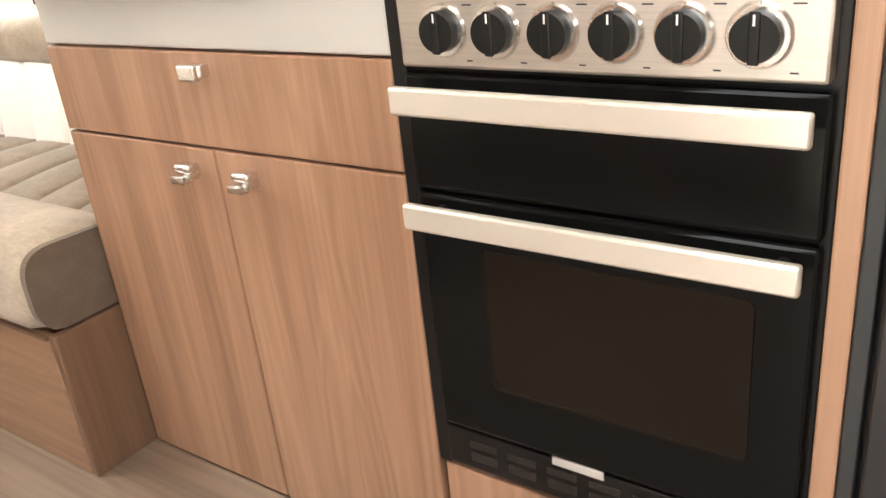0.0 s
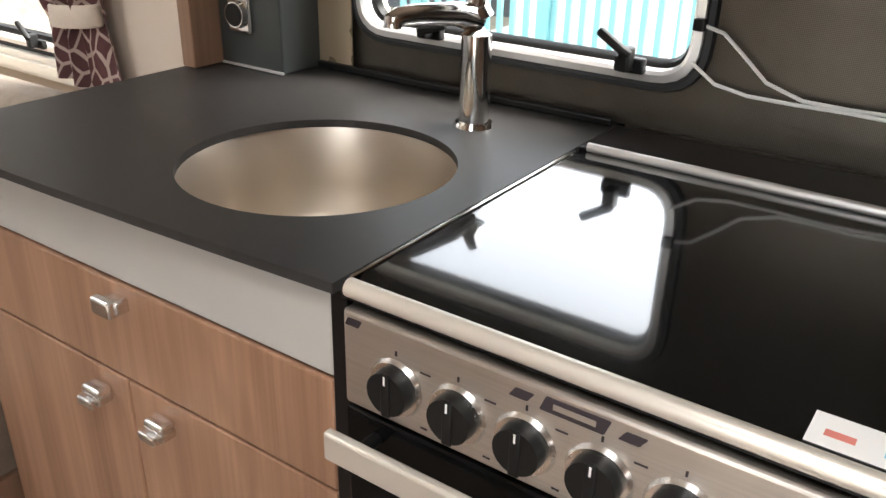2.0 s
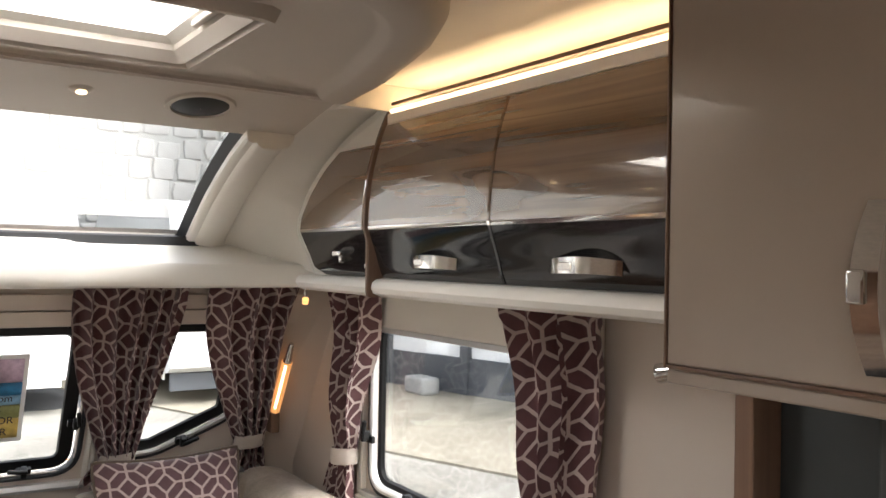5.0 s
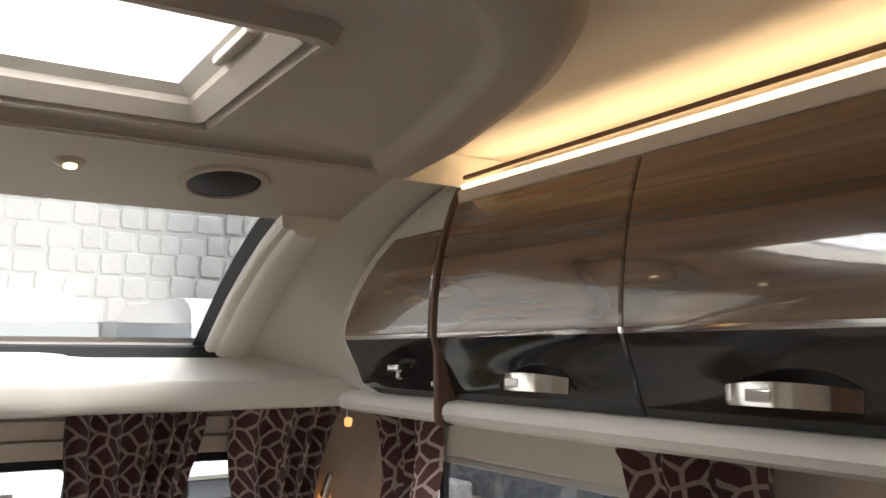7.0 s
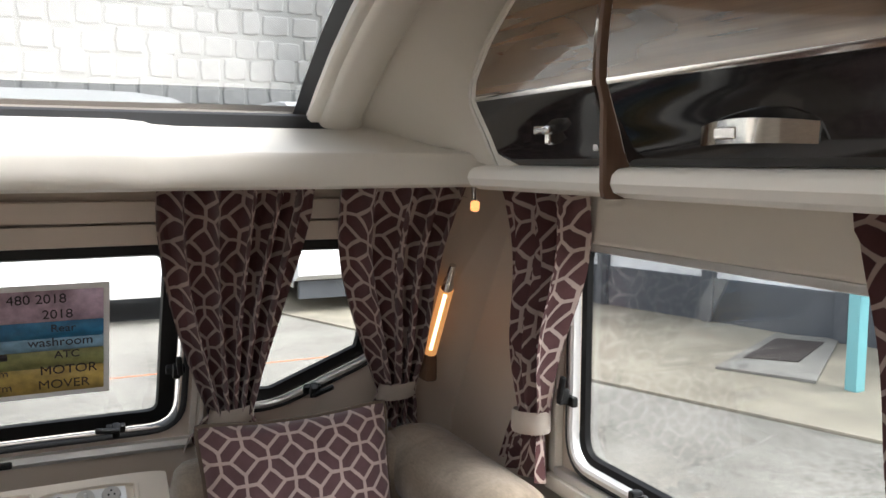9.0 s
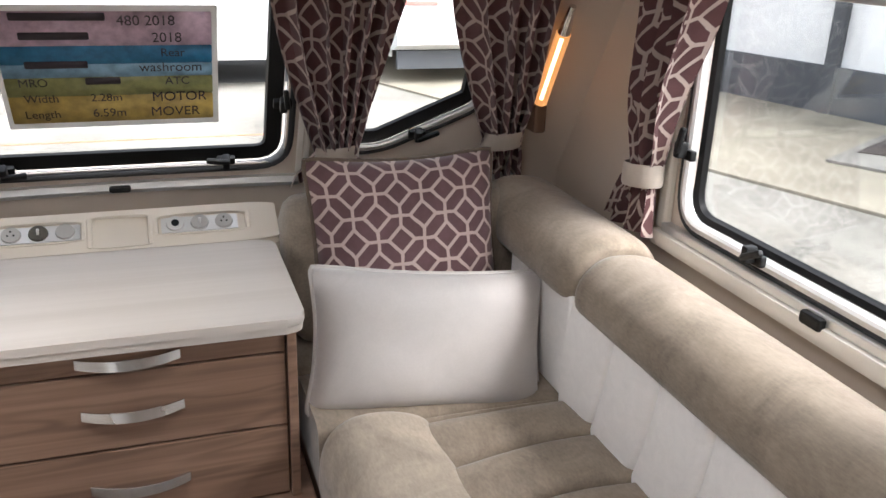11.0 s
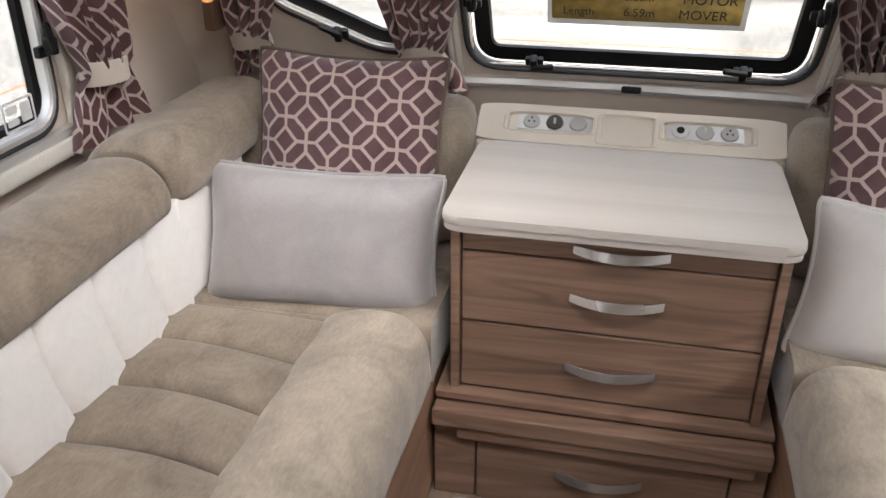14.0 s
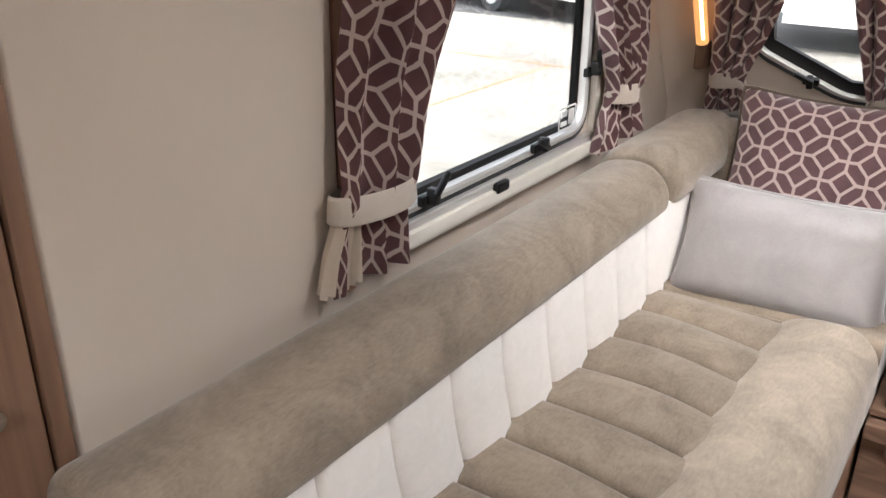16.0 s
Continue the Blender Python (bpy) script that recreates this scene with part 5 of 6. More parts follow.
prof = [(sr + 0.012, 0.8815), (sr + 0.004, 0.8812), (sr + 0.001, 0.872), (sr - 0.006, 0.80), (sr - 0.011, 0.757), (sr - 0.026, 0.737), (0.06, 0.734), (0.028, 0.7325)]
rings = [[(sx + r * math.cos(2 * math.pi * i / 56), sy + r * math.sin(2 * math.pi * i / 56), z) for i in range(56)] for r, z in prof]
vs = loft(bm, rings, True)
bm.faces.new(vs[-1])
part("bowl", bm, M_STEEL, sink)
part("waste", cyl((sx, sy, 0.732), (sx, sy, 0.7365), 0.030, 0.026), M_CHROME, sink, "chrome waste")
tap = thing("kitchen_tap", (-0.645, 0.937, 0.893), "chrome mixer tap with a straight spout behind the sink", "tap")
part("base", cyl((-0.645, 0.937, 0.893), (-0.645, 0.937, 0.899), 0.028, 0.026), M_CHROME, tap)
part("body", tube([(-0.645, 0.937, 0.897), (-0.645, 0.937, 1.02), (-0.645, 0.937, 1.045), (-0.647, 0.930, 1.058)], [0.021, 0.021, 0.022, 0.018], 20), M_CHROME, tap)
part("spout", tube([(-0.647, 0.935, 1.040), (-0.653, 0.900, 1.050), (-0.668, 0.835, 1.056), (-0.675, 0.805, 1.056), (-0.677, 0.796, 1.052), (-0.677, 0.795, 1.044)], [0.019, 0.016, 0.0135, 0.0125, 0.0125, 0.0115], 16), M_CHROME, tap)
part("lever", tube([(-0.646, 0.934, 1.050), (-0.644, 0.937, 1.072), (-0.640, 0.942, 1.088)], [0.014, 0.010, 0.009], 12), M_CHROME, tap)

# pillar, splashback
tagged(part("end_board", box((-1.222, 0.905, 0.894), (-1.190, 1.098, 1.372), 0.003), M_WOOD_ZD), "upright wood-grain end board beside the worktop", "board", kind="structure")
pillar = thing("socket_pillar", (-1.105, 1.03, 0.894), "slate grey boxed pillar carrying three round sockets", "pillar")
part("box", box((-1.189, 0.966, 0.894), (-1.042, 1.098, 1.325), 0.003), M_PILLAR, pillar)
part("foot_trim", box((-1.187, 0.963, 0.8945), (-1.041, 0.968, 0.899), 0.001), M_ALU, pillar)
plate = part("socket_plate", box((-1.158, 0.958, 0.954), (-1.106, 0.967, 1.131), 0.005, 3), M_CHROME, pillar, "bright chrome plate")
for z in (0.985, 1.042, 1.099):
    so = part("socket", cyl((-1.132, 0.959, z), (-1.132, 0.948, z), 0.0235, 0.0215, 28), M_CHROME, plate, "round chrome-rimmed black socket")
    part("face", cyl((-1.132, 0.949, z), (-1.132, 0.9465, z), 0.0195, 0.0185, 28), M_BLACKPLASTIC, so)
splash = thing("splashback", (-0.68, 1.07, 0.894), "dark bronze-grey metallic splashback framing the kitchen window", "splashback", kind="structure")
f_spl = lambda x, z, w: Vector((x, 1.070 - w, z))
part("panel", sheet(rect(-1.041, -0.016, 0.895, 1.328), [hole(KITCHEN_WIN, -0.002)], f_spl, 0.012), M_SPLASH, splash)
# same splashback, given a paler bronze for the warm light it reflects here
part("lit_strip", box((-1.0415, 1.0545, 0.896), (-0.968, 1.0585, 1.327), 0.001), M_STEELPANEL, splash, "paler bronze stretch of the splashback, its warm reflection put into the colour")
for z in (1.224, 1.210, 1.044, 1.030):
    part("rib", tube([(-1.040, 1.0545, z), (-0.972, 1.0545, z), (-0.964, 1.058, z)], 0.0036, 10), M_STEELPANEL, splash, "thin bright raised rib")
cable = thing("cable", (-0.37, 1.05, 1.0), "white cable pair trailing from the window along the splashback", "cable")
for run in ([(-0.383, 1.048), (-0.353, 1.041), (-0.324, 1.017), (-0.291, 0.988), (-0.244, 0.973), (-0.192, 0.972), (-0.150, 0.973)], [(-0.389, 0.999), (-0.355, 0.976), (-0.312, 0.968), (-0.256, 0.967), (-0.191, 0.968), (-0.149, 0.967)]):
    run = run + [(-0.018, run[-1][1] - 0.012)]
    part("wire", tube([(x, 1.054, z) for x, z in run], 0.0026, 8), M_WHITE, cable)
part("clip", box((-0.392, 1.045, 1.040), (-0.376, 1.060, 1.056), 0.003), M_BLACKPLASTIC, cable, "black clip")

# cooker
cooker = thing("cooker", (-0.245, 0.76, 0.0), "built-in gas cooker with black glass lid, grill and oven", "cooker")
CX0, CX1 = -0.487, -0.018
part("body", box((CX0, 0.482, 0.215), (CX1, 1.05, 0.868), 0.002), M_BLACKENAMEL, cooker)
part("side_trim", box((-0.4995, 0.474, 0.215), (-0.4785, 0.4915, 0.880), 0.002), M_BLACKENAMEL, cooker, "black side trim")
part("control_panel", box((-0.474, 0.462, 0.773), (-0.028, 0.484, 0.874), 0.004), M_PANELSTEEL, cooker, "satin steel control panel")
for i in range(6):
    x = -0.413 + 0.0652 * i
    k = part("knob", cyl((x, 0.463, 0.814), (x, 0.446, 0.814), 0.0222, 0.0210, 32), M_BLACKPLASTIC, cooker, "round black control knob")
    part("knob_ring", cyl((x, 0.4615, 0.814), (x, 0.457, 0.814), 0.0290, 0.0265, 36), M_PULL, cooker, "chrome ring round the knob")
    part("pointer", box((x - 0.005, 0.4445, 0.7915), (x + 0.005, 0.4475, 0.8365), 0.002), M_BLACKPLASTIC, k)
    part("pointer_mark", box((x - 0.0009, 0.4440, 0.825), (x + 0.0009, 0.4446, 0.834), 0), M_WHITE, k)
    part("dial_mark", box((x - 0.001, 0.4612, 0.8465), (x + 0.001, 0.4622, 0.8515), 0), M_INK, cooker)


def skewed(x0, x1, z0, z1, lean, mat, label):
    """A printed bar with slanted ends on the control panel."""
    f_pan = lambda x, z, w: Vector((x, 0.4622 - w, z))
    return part("printed_mark", fill_poly([(x0, z0), (x1 - lean, z0), (x1, z1), (x0 + lean, z1)], f_pan, 0.0, 0.0008, 0.001, 1), mat, cooker, label)


skewed(-0.300, -0.277, 0.855, 0.864, 0.006, M_INK, "dark slanted printed mark")
disp = skewed(-0.272, -0.212, 0.853, 0.867, 0.005, M_INK, "dark printed badge")
part("badge_bar", box((-0.260, 0.4608, 0.8575), (-0.224, 0.4614, 0.8625), 0), M_PANELSTEEL, disp, "pale unreadable print")
skewed(-0.206, -0.183, 0.855, 0.864, 0.006, M_INK, "dark slanted printed mark")
for x in (-0.462, -0.040):
    skewed(x - 0.009, x + 0.011, 0.859, 0.867, 0.004, M_INK, "small dark printed mark")
for i in range(6):
    x = -0.413 + 0.0652 * i
    part("dial_print", box((x + 0.026, 0.4613, 0.8395), (x + 0.037, 0.4622, 0.841), 0), M_INK, cooker)
    part("dial_print", box((x + 0.027, 0.4613, 0.782), (x + 0.034, 0.4622, 0.7835), 0), M_INK, cooker)
lid_out = round_poly(rect(-0.476, -0.026, 0.478, 0.925), 0.02, 5)
lid = part("lid", ext_z(lid_out, 0.888, 0.896, 0.002), M_LIDGLASS, cooker, "closed black glass lid")
part("lid_trim", tube([(-0.472, 0.470, 0.892), (-0.028, 0.470, 0.892)], 0.009, 12), M_HANDLE, lid, "pale rounded front edge")
part("lid_side_trim", box((-0.4785, 0.478, 0.886), (-0.4745, 0.915, 0.8985), 0.001), M_CHROME, lid)
part("hinge_bar", tube([(-0.465, 0.930, 0.901), (-0.034, 0.930, 0.901)], 0.006, 10), M_ALU, cooker, "bright hinge bar behind the lid")
part("rear_shelf", box((-0.484, 0.938, 0.870), (-0.018, 1.056, 0.897), 0.004), M_BLACKENAMEL, cooker)
part("rim", box((-0.484, 0.472, 0.876), (-0.018, 0.94, 0.8875), 0.002), M_BLACKENAMEL, cooker)
grill = part("grill_door", box((-0.478, 0.466, 0.628), (-0.024, 0.485, 0.766), 0.005), M_OVENBLACK, cooker, "black glass grill door")
oven = part("oven_door", box((-0.478, 0.466, 0.290), (-0.024, 0.485, 0.622), 0.005), M_OVENBLACK, cooker, "black glass oven door")
part("oven_window", ring_frame(rect(-0.392, -0.078, 0.365, 0.560), [(0, 0.0), (0.001, 0.0015), (0.005, 0.0015), (0.006, 0.0)], lambda x, z, w: Vector((x, 0.466 - w, z)), 0.012), M_OVENGLASS, oven)
part("window_glass", fill_poly(rect(-0.388, -0.082, 0.369, 0.556), lambda x, z, w: Vector((x, 0.466 - w, z)), 0.0, 0.0012, 0.01), M_OVENGLASS, oven, "smoked glass window")
for z in (0.742, 0.604):
    owner = grill if z > 0.7 else oven
    hd = part("handle", box((-0.474, 0.428, z - 0.016), (-0.032, 0.440, z + 0.016), 0.004, 3), M_HANDLE, owner, "broad satin silver bar handle")
    for x in (-0.44, -0.055):
        part("handle_post", cyl((x, 0.438, z), (x, 0.468, z), 0.007, None, 12), M_BLACKPLASTIC, hd)
part("lower_panel", box((-0.478, 0.470, 0.222), (-0.024, 0.486, 0.284), 0.003), M_BLACKENAMEL, cooker)
for i in range(7):
    x = -0.44 + 0.058 * i
    part("vent_slot", box((x, 0.4685, 0.236), (x + 0.042, 0.4705, 0.252), 0.001), M_BLACKGLOSS, cooker)
    part("vent_slot", box((x, 0.4685, 0.258), (x + 0.042, 0.4705, 0.270), 0.001), M_BLACKGLOSS, cooker)
part("maker_plate", box((-0.315, 0.4675, 0.276), (-0.245, 0.4705, 0.289), 0.001), M_ALU, cooker, "small silver plate")
sticker = thing("label_sticker", (-0.05, 0.50, 0.8962), "small white warning label with red and blue marks on the lid", "sticker")
part("paper", box((-0.088, 0.483, 0.8963), (-0.028, 0.523, 0.8968), 0), M_WHITE, sticker)
M_RED, M_BLUE = plain("red_print", (0.62, 0.20, 0.17), 0.5, 0.03, 5, 100, 0), plain("blue_print", (0.25, 0.55, 0.72), 0.5, 0.03, 5, 100, 0)
part("red_mark", box((-0.078, 0.496, 0.8968), (-0.058, 0.504, 0.8971), 0), M_RED, sticker)
part("blue_mark", box((-0.040, 0.494, 0.8968), (-0.024, 0.508, 0.8971), 0), M_BLUE, sticker)
under = thing("cooker_base_drawer", (-0.245, 0.76, 0.0), "wood-grain panel below the cooker", "panel")
part("front", box((-0.490, 0.474, 0.004), (-0.018, 0.491, 0.212), 0.003), M_WOOD_Z, under)
part("body", box((-0.486, 0.492, 0.0), (-0.020, 1.05, 0.212), 0), M_WOOD_Z, under)
tagged(part("end_board", box((-0.015, 0.462, 0.0), (0.009, 1.098, 1.862), 0.003), M_WOOD_Z), "upright wood-grain board beside the cooker", "board", kind="structure")
fridge = thing("fridge", (0.30, 0.78, 0.0), "tall black gloss fridge beside the cooker", "fridge")
part("body", box((0.024, 0.495, 0.0), (0.58, 1.098, 1.60), 0.004), M_BLACKENAMEL, fridge)
part("door", box((0.026, 0.462, 0.05), (0.578, 0.494, 1.58), 0.008, 3), M_BLACKGLOSS, fridge)
part("edge_strip", box((0.0105, 0.458, 0.0), (0.0255, 1.0, 1.862), 0.002), M_RUBBER, fridge)

# kitchen overhead cabinet and microwave
over = thing("overhead_cabinet", (-1.0, 0.9, 1.31), "champagne gloss overhead cabinet with a tall chrome handle", "cabinet")
part("carcass", box((-1.160, 0.712, 1.318), (-0.828, 1.098, 1.862), 0.003), M_WOOD_TRIM, over)
part("side", box((-1.164, 0.708, 1.318), (-1.1585, 1.098, 1.862), 0.001), M_DOOR_GLOSS, over)
dr = part("door", box((-1.157, 0.688, 1.336), (-0.845, 0.710, 1.858), 0.004, 3), M_DOOR_GLOSS, over, "champagne gloss door")
bow_handle(dr, (-0.889, 0.687, 1.440), (0, 0, 1), (0, -1, 0), 0.086, 0.029, 0.024, 0.0, mat=M_CHROME)
part("grip", box((-0.905, 0.652, 1.424), (-0.886, 0.661, 1.458), 0.003), M_CHROME, dr, "finger catch on the handle")
for lo, hi in (((-1.1605, 0.686, 1.331), (-1.1572, 0.711, 1.861)), ((-0.8448, 0.686, 1.331), (-0.836, 0.712, 1.861)), ((-1.157, 0.686, 1.3312), (-0.845, 0.711, 1.3358))):
    part("edge_lipping", box(lo, hi, 0.001), M_WOOD_TRIM, over, "brown edge lipping")
part("bottom_rail", box((-1.160, 0.692, 1.312), (-0.016, 0.712, 1.331), 0.003), M_DOOR_GLOSS, over, "taupe bottom rail")
part("underside", box((-1.160, 0.712, 1.312), (-0.016, 1.068, 1.3175), 0), M_DOOR_GLOSS, over)
micro = thing("microwave", (-0.55, 0.88, 1.36), "built-in microwave with a steel frame and black glass door", "microwave")
part("surround", ring_frame(rect(-0.822, -0.30, 1.365, 1.72), [(0, 0.0), (0.0, 0.020), (0.035, 0.022), (0.037, 0.0)], lambda x, z, w: Vector((x, 0.706 - w, z)), 0.006), M_STEELPANEL, micro, "brushed steel frame")
part("glass", box((-0.790, 0.692, 1.398), (-0.335, 0.706, 1.69), 0.002), M_BLACKGLASS, micro)
part("case", box((-0.822, 0.708, 1.360), (-0.30, 1.09, 1.73), 0.002), M_BLACKENAMEL, micro)
tagged(part("cabinet_infill", box((-0.828, 0.700, 1.735), (-0.016, 1.098, 1.862), 0.003), M_DOOR_GLOSS), "champagne gloss infill above the microwave", "panel", kind="structure")
tagged(part("cabinet_rail", box((-0.826, 0.700, 1.334), (-0.016, 1.098, 1.359), 0.002), M_DOOR_GLOSS), "taupe shelf under the microwave", "trim", kind="structure")
tagged(part("cabinet_infill", box((-0.295, 0.700, 1.360), (-0.016, 1.098, 1.733), 0.003), M_DOOR_GLOSS), "champagne gloss infill beside the microwave", "panel", kind="structure")
spot = thing("wall_spotlight", (-1.30, 0.885, 1.318), "small chrome spotlight under the locker rail", "spotlight")
part("arm", cyl((-1.305, 0.90, 1.374), (-1.305, 0.885, 1.302), 0.004, None, 12), M_CHROME, spot)
part("head", tube([(-1.337, 0.873, 1.291), (-1.330, 0.875, 1.293), (-1.29, 0.885, 1.302), (-1.262, 0.89, 1.308)], [0.015, 0.016, 0.011, 0.007], 20), M_CHROME, spot)

# board at the end of the seat under the side window
part_end = thing("end_cabinet", (-1.08, -1.07, 0.0), "wood-grain boarding on the wall past the seat", "cabinet")
part("lipping", box((-1.213, -1.098, 0.0), (-1.188, -1.066, 1.862), 0.003), M_WOOD_ZD, part_end)
part("board", box((-1.183, -1.098, 0.0), (-0.62, -1.070, 1.862), 0.003), M_WOOD_ZD, part_end)
part("board", box((-0.616, -1.098, 0.0), (-0.39, -1.070, 1.862), 0.003), M_WOOD_ZD, part_end)
part("groove", box((-1.189, -1.098, 0.0), (-1.182, -1.080, 1.862), 0.0), M_WOOD_TRIM, part_end)
part("knob", cyl((-1.115, -1.070, 0.80), (-1.115, -1.040, 0.80), 0.012, 0.014), M_CHROME, part_end, "chrome knob")
tagged(part("wall_pad", box((-1.722, -1.099, 0.62), (-1.215, -1.074, 1.861), 0.010, 3), M_CREAM), "smooth cream wall panel", "panel", kind="structure")

# ---- price notice on the front window ----
notice = thing("price_notice", f_front(0.012, 1.03, -0.012), "laminated sale notice with a landscape print taped to the window", "notice")
f_note = lambda y, z, w: Vector((front_x(0.23, z) + w - 0.010, y, z))
quad = lambda y0, y1, z0, z1, w: fill_poly(rect(y0, y1, z0, z1), f_note, w, w + 0.0006, 0.002, 1)
part("sheet", quad(-0.205, 0.232, 0.895, 1.170, 0.0), M_WHITE, notice)
BANDS = [("lilac", (0.50, 0.36, 0.44), 1.085, 1.157), ("sea_blue", (0.03, 0.16, 0.30), 1.045, 1.085), ("pale_blue", (0.20, 0.34, 0.45), 1.015, 1.045), ("meadow", (0.22, 0.22, 0.08), 0.972, 1.015), ("straw", (0.38, 0.27, 0.07), 0.908, 0.972)]
for nm, col, z0, z1 in BANDS:
    part("print_band", quad(-0.195, 0.220, z0, z1, 0.0008), plain("notice_" + nm, col, 0.4, 0.3, 40, 200, 0), notice, nm.replace("_", " ") + " printed band")


def words(txt, y, z, size):
    cu = bpy.data.curves.new("words", 'FONT')
    cu.body, cu.size, cu.align_x = txt, size, 'LEFT'
    cu.extrude = 0.0002
    tmp = bpy.data.objects.new("words", cu)
    scene.collection.objects.link(tmp)
    bpy.context.view_layer.update()
    me = bpy.data.meshes.new_from_object(tmp.evaluated_get(bpy.context.evaluated_depsgraph_get()))
    bpy.data.objects.remove(tmp)
    bm = bmesh.new()
    bm.from_mesh(me)
    bpy.data.meshes.remove(me)
    for v in bm.verts:
        v.co = f_note(y + v.co.x, z + v.co.y, 0.002 + v.co.z)
    return part("lettering", bm, M_INK, notice, "dark printed words", smooth=False)


for txt, y, z, size in (("480 2018", 0.035, 1.128, 0.030), ("2018", 0.100, 1.092, 0.030), ("Rear", 0.115, 1.060, 0.026), ("washroom", 0.070, 1.026, 0.030), ("ATC", 0.120, 0.995, 0.026),
                        ("MOTOR", 0.090, 0.955, 0.032), ("MOVER", 0.085, 0.918, 0.032), ("MRO", -0.170, 0.995, 0.026), ("Width", -0.165, 0.958, 0.026), ("Length", -0.170, 0.920, 0.026), ("6.59m", -0.035, 0.920, 0.028), ("2.28m", -0.035, 0.958, 0.026)):
    words(txt, y, z, size)
bm = bmesh.new()
for y0, y1, z in ((-0.16, 0.015, 1.138), (-0.15, -0.02, 1.098), (-0.15, -0.03, 1.036), (-0.04, 0.03, 0.998)):
    q = fill_poly(rect(y0, y1, z, z + 0.016), f_note, 0.0016, 0.002, 0.002, 1)
    me = bpy.data.meshes.new("tmp")
    q.to_mesh(me)
    q.free()
    bm.from_mesh(me)
    bpy.data.meshes.remove(me)
part("print_bar", bm, M_INK, notice, "dark unreadable print")

# small etched label low on the pane of the side window
etched = thing("window_label", (-2.52, -1.078, 0.809), "small white printed label on the side window's pane", "label")
f_lab = lambda x, z, w: Vector((x, -1.0805 + w, z))
part("border", ring_frame(rect(-2.566, -2.480, 0.812, 0.868), [(0.0, 0.0), (0.0005, 0.0008), (0.0045, 0.0008), (0.005, 0.0)], f_lab, 0.008), M_WHITE, etched)
for x0, x1, z0, z1 in ((-2.556, -2.528, 0.822, 0.858), (-2.520, -2.490, 0.844, 0.858), (-2.520, -2.490, 0.822, 0.834)):
    part("print_bar", fill_poly(rect(x0, x1, z0, z1), f_lab, 0.0, 0.0006, 0.002, 1), M_WHITE, etched)

# ---- outside ----
def ground_mat():
    m, n, l, p = base_mat("yard_concrete", 0.9)
    v = coords(n, l)
    a = noise_tex(n, l, v, 0.35, 6, 0.6, 0.6)
    b = noise_tex(n, l, v, 22.0, 6, 0.7)
    f = maths(n, l, 'ADD', maths(n, l, 'MULTIPLY', a, 0.6), maths(n, l, 'MULTIPLY', b, 0.4))
    l.new(ramp(n, l, f, [(0.38, (0.090, 0.083, 0.070)), (0.47, (0.185, 0.173, 0.150)), (0.6, (0.28, 0.263, 0.23))]), p.inputs["Base Color"])
    bump(n, l, p, b, 0.6, 0.01)
    return m


bm = bmesh.new()
vs = [bm.verts.new(p) for p in ((-900, -900, GROUND_Z), (900, -900, GROUND_Z), (900, 900, GROUND_Z), (-900, 900, GROUND_Z))]
bm.faces.new(vs)
tagged(part("ground", bm, ground_mat(), smooth=False), "pale worn concrete and gravel yard", "ground", kind="structure")

M_STONE = plain("pale_wall_stone", (0.33, 0.328, 0.315), 0.85, 0.14, 1.2, 30.0, 0.3)
sn = M_STONE.node_tree
info = sn.nodes.new("ShaderNodeObjectInfo")
hs = sn.nodes.new("ShaderNodeHueSaturation")
pb = sn.nodes["Principled BSDF"]
src = pb.inputs["Base Color"].links[0].from_socket
val = maths(sn.nodes, sn.links, 'MULTIPLY_ADD', info.outputs["Random"], 0.10)
val.node.inputs[2].default_value = 0.95
sn.links.new(val, hs.inputs["Value"])
sn.links.new(src, hs.inputs["Color"])
sn.links.new(hs.outputs[0], pb.inputs["Base Color"])
M_MORTAR = plain("grey_mortar", (0.30, 0.305, 0.29), 0.95, 0.1, 5.0, 60.0, 0.3)
M_VAN = plain("white_caravan_skin", (0.78, 0.78, 0.77), 0.3, 0.03, 1.0, 60.0, 0.0)
M_SLATE = plain("dark_slate_render", (0.085, 0.09, 0.098), 0.7, 0.15, 1.5, 60.0, 0.1)
M_TURQ = plain("turquoise_painted_timber", (0.20, 0.47, 0.50), 0.5, 0.06, 5.0, 80.0, 0.1)
M_PALE = plain("pale_grey_timber", (0.62, 0.60, 0.56), 0.6, 0.06, 5.0, 80.0, 0.1)
M_TINT = plain("dark_tinted_glazing", (0.03, 0.035, 0.04), 0.1, 0.1, 2.0, 60.0, 0.0)
M_SIGN_Y = plain("yellow_sign_panel", (0.72, 0.72, 0.12), 0.5, 0.03, 4.0, 60.0, 0.0)
M_ROPE = plain("orange_line", (0.55, 0.17, 0.06), 0.6, 0.1, 5.0, 60.0, 0.0)
M_TARMAC = plain("dark_tarmac", (0.06, 0.06, 0.062), 0.9, 0.15, 2.0, 50.0, 0.3)

tagged(part("tarmac_strip", box((-40, -30, GROUND_Z - 0.05), (-12.6, 30, GROUND_Z + 0.006), 0), M_TARMAC), "dark tarmac lane beyond the yard", "road", kind="structure")


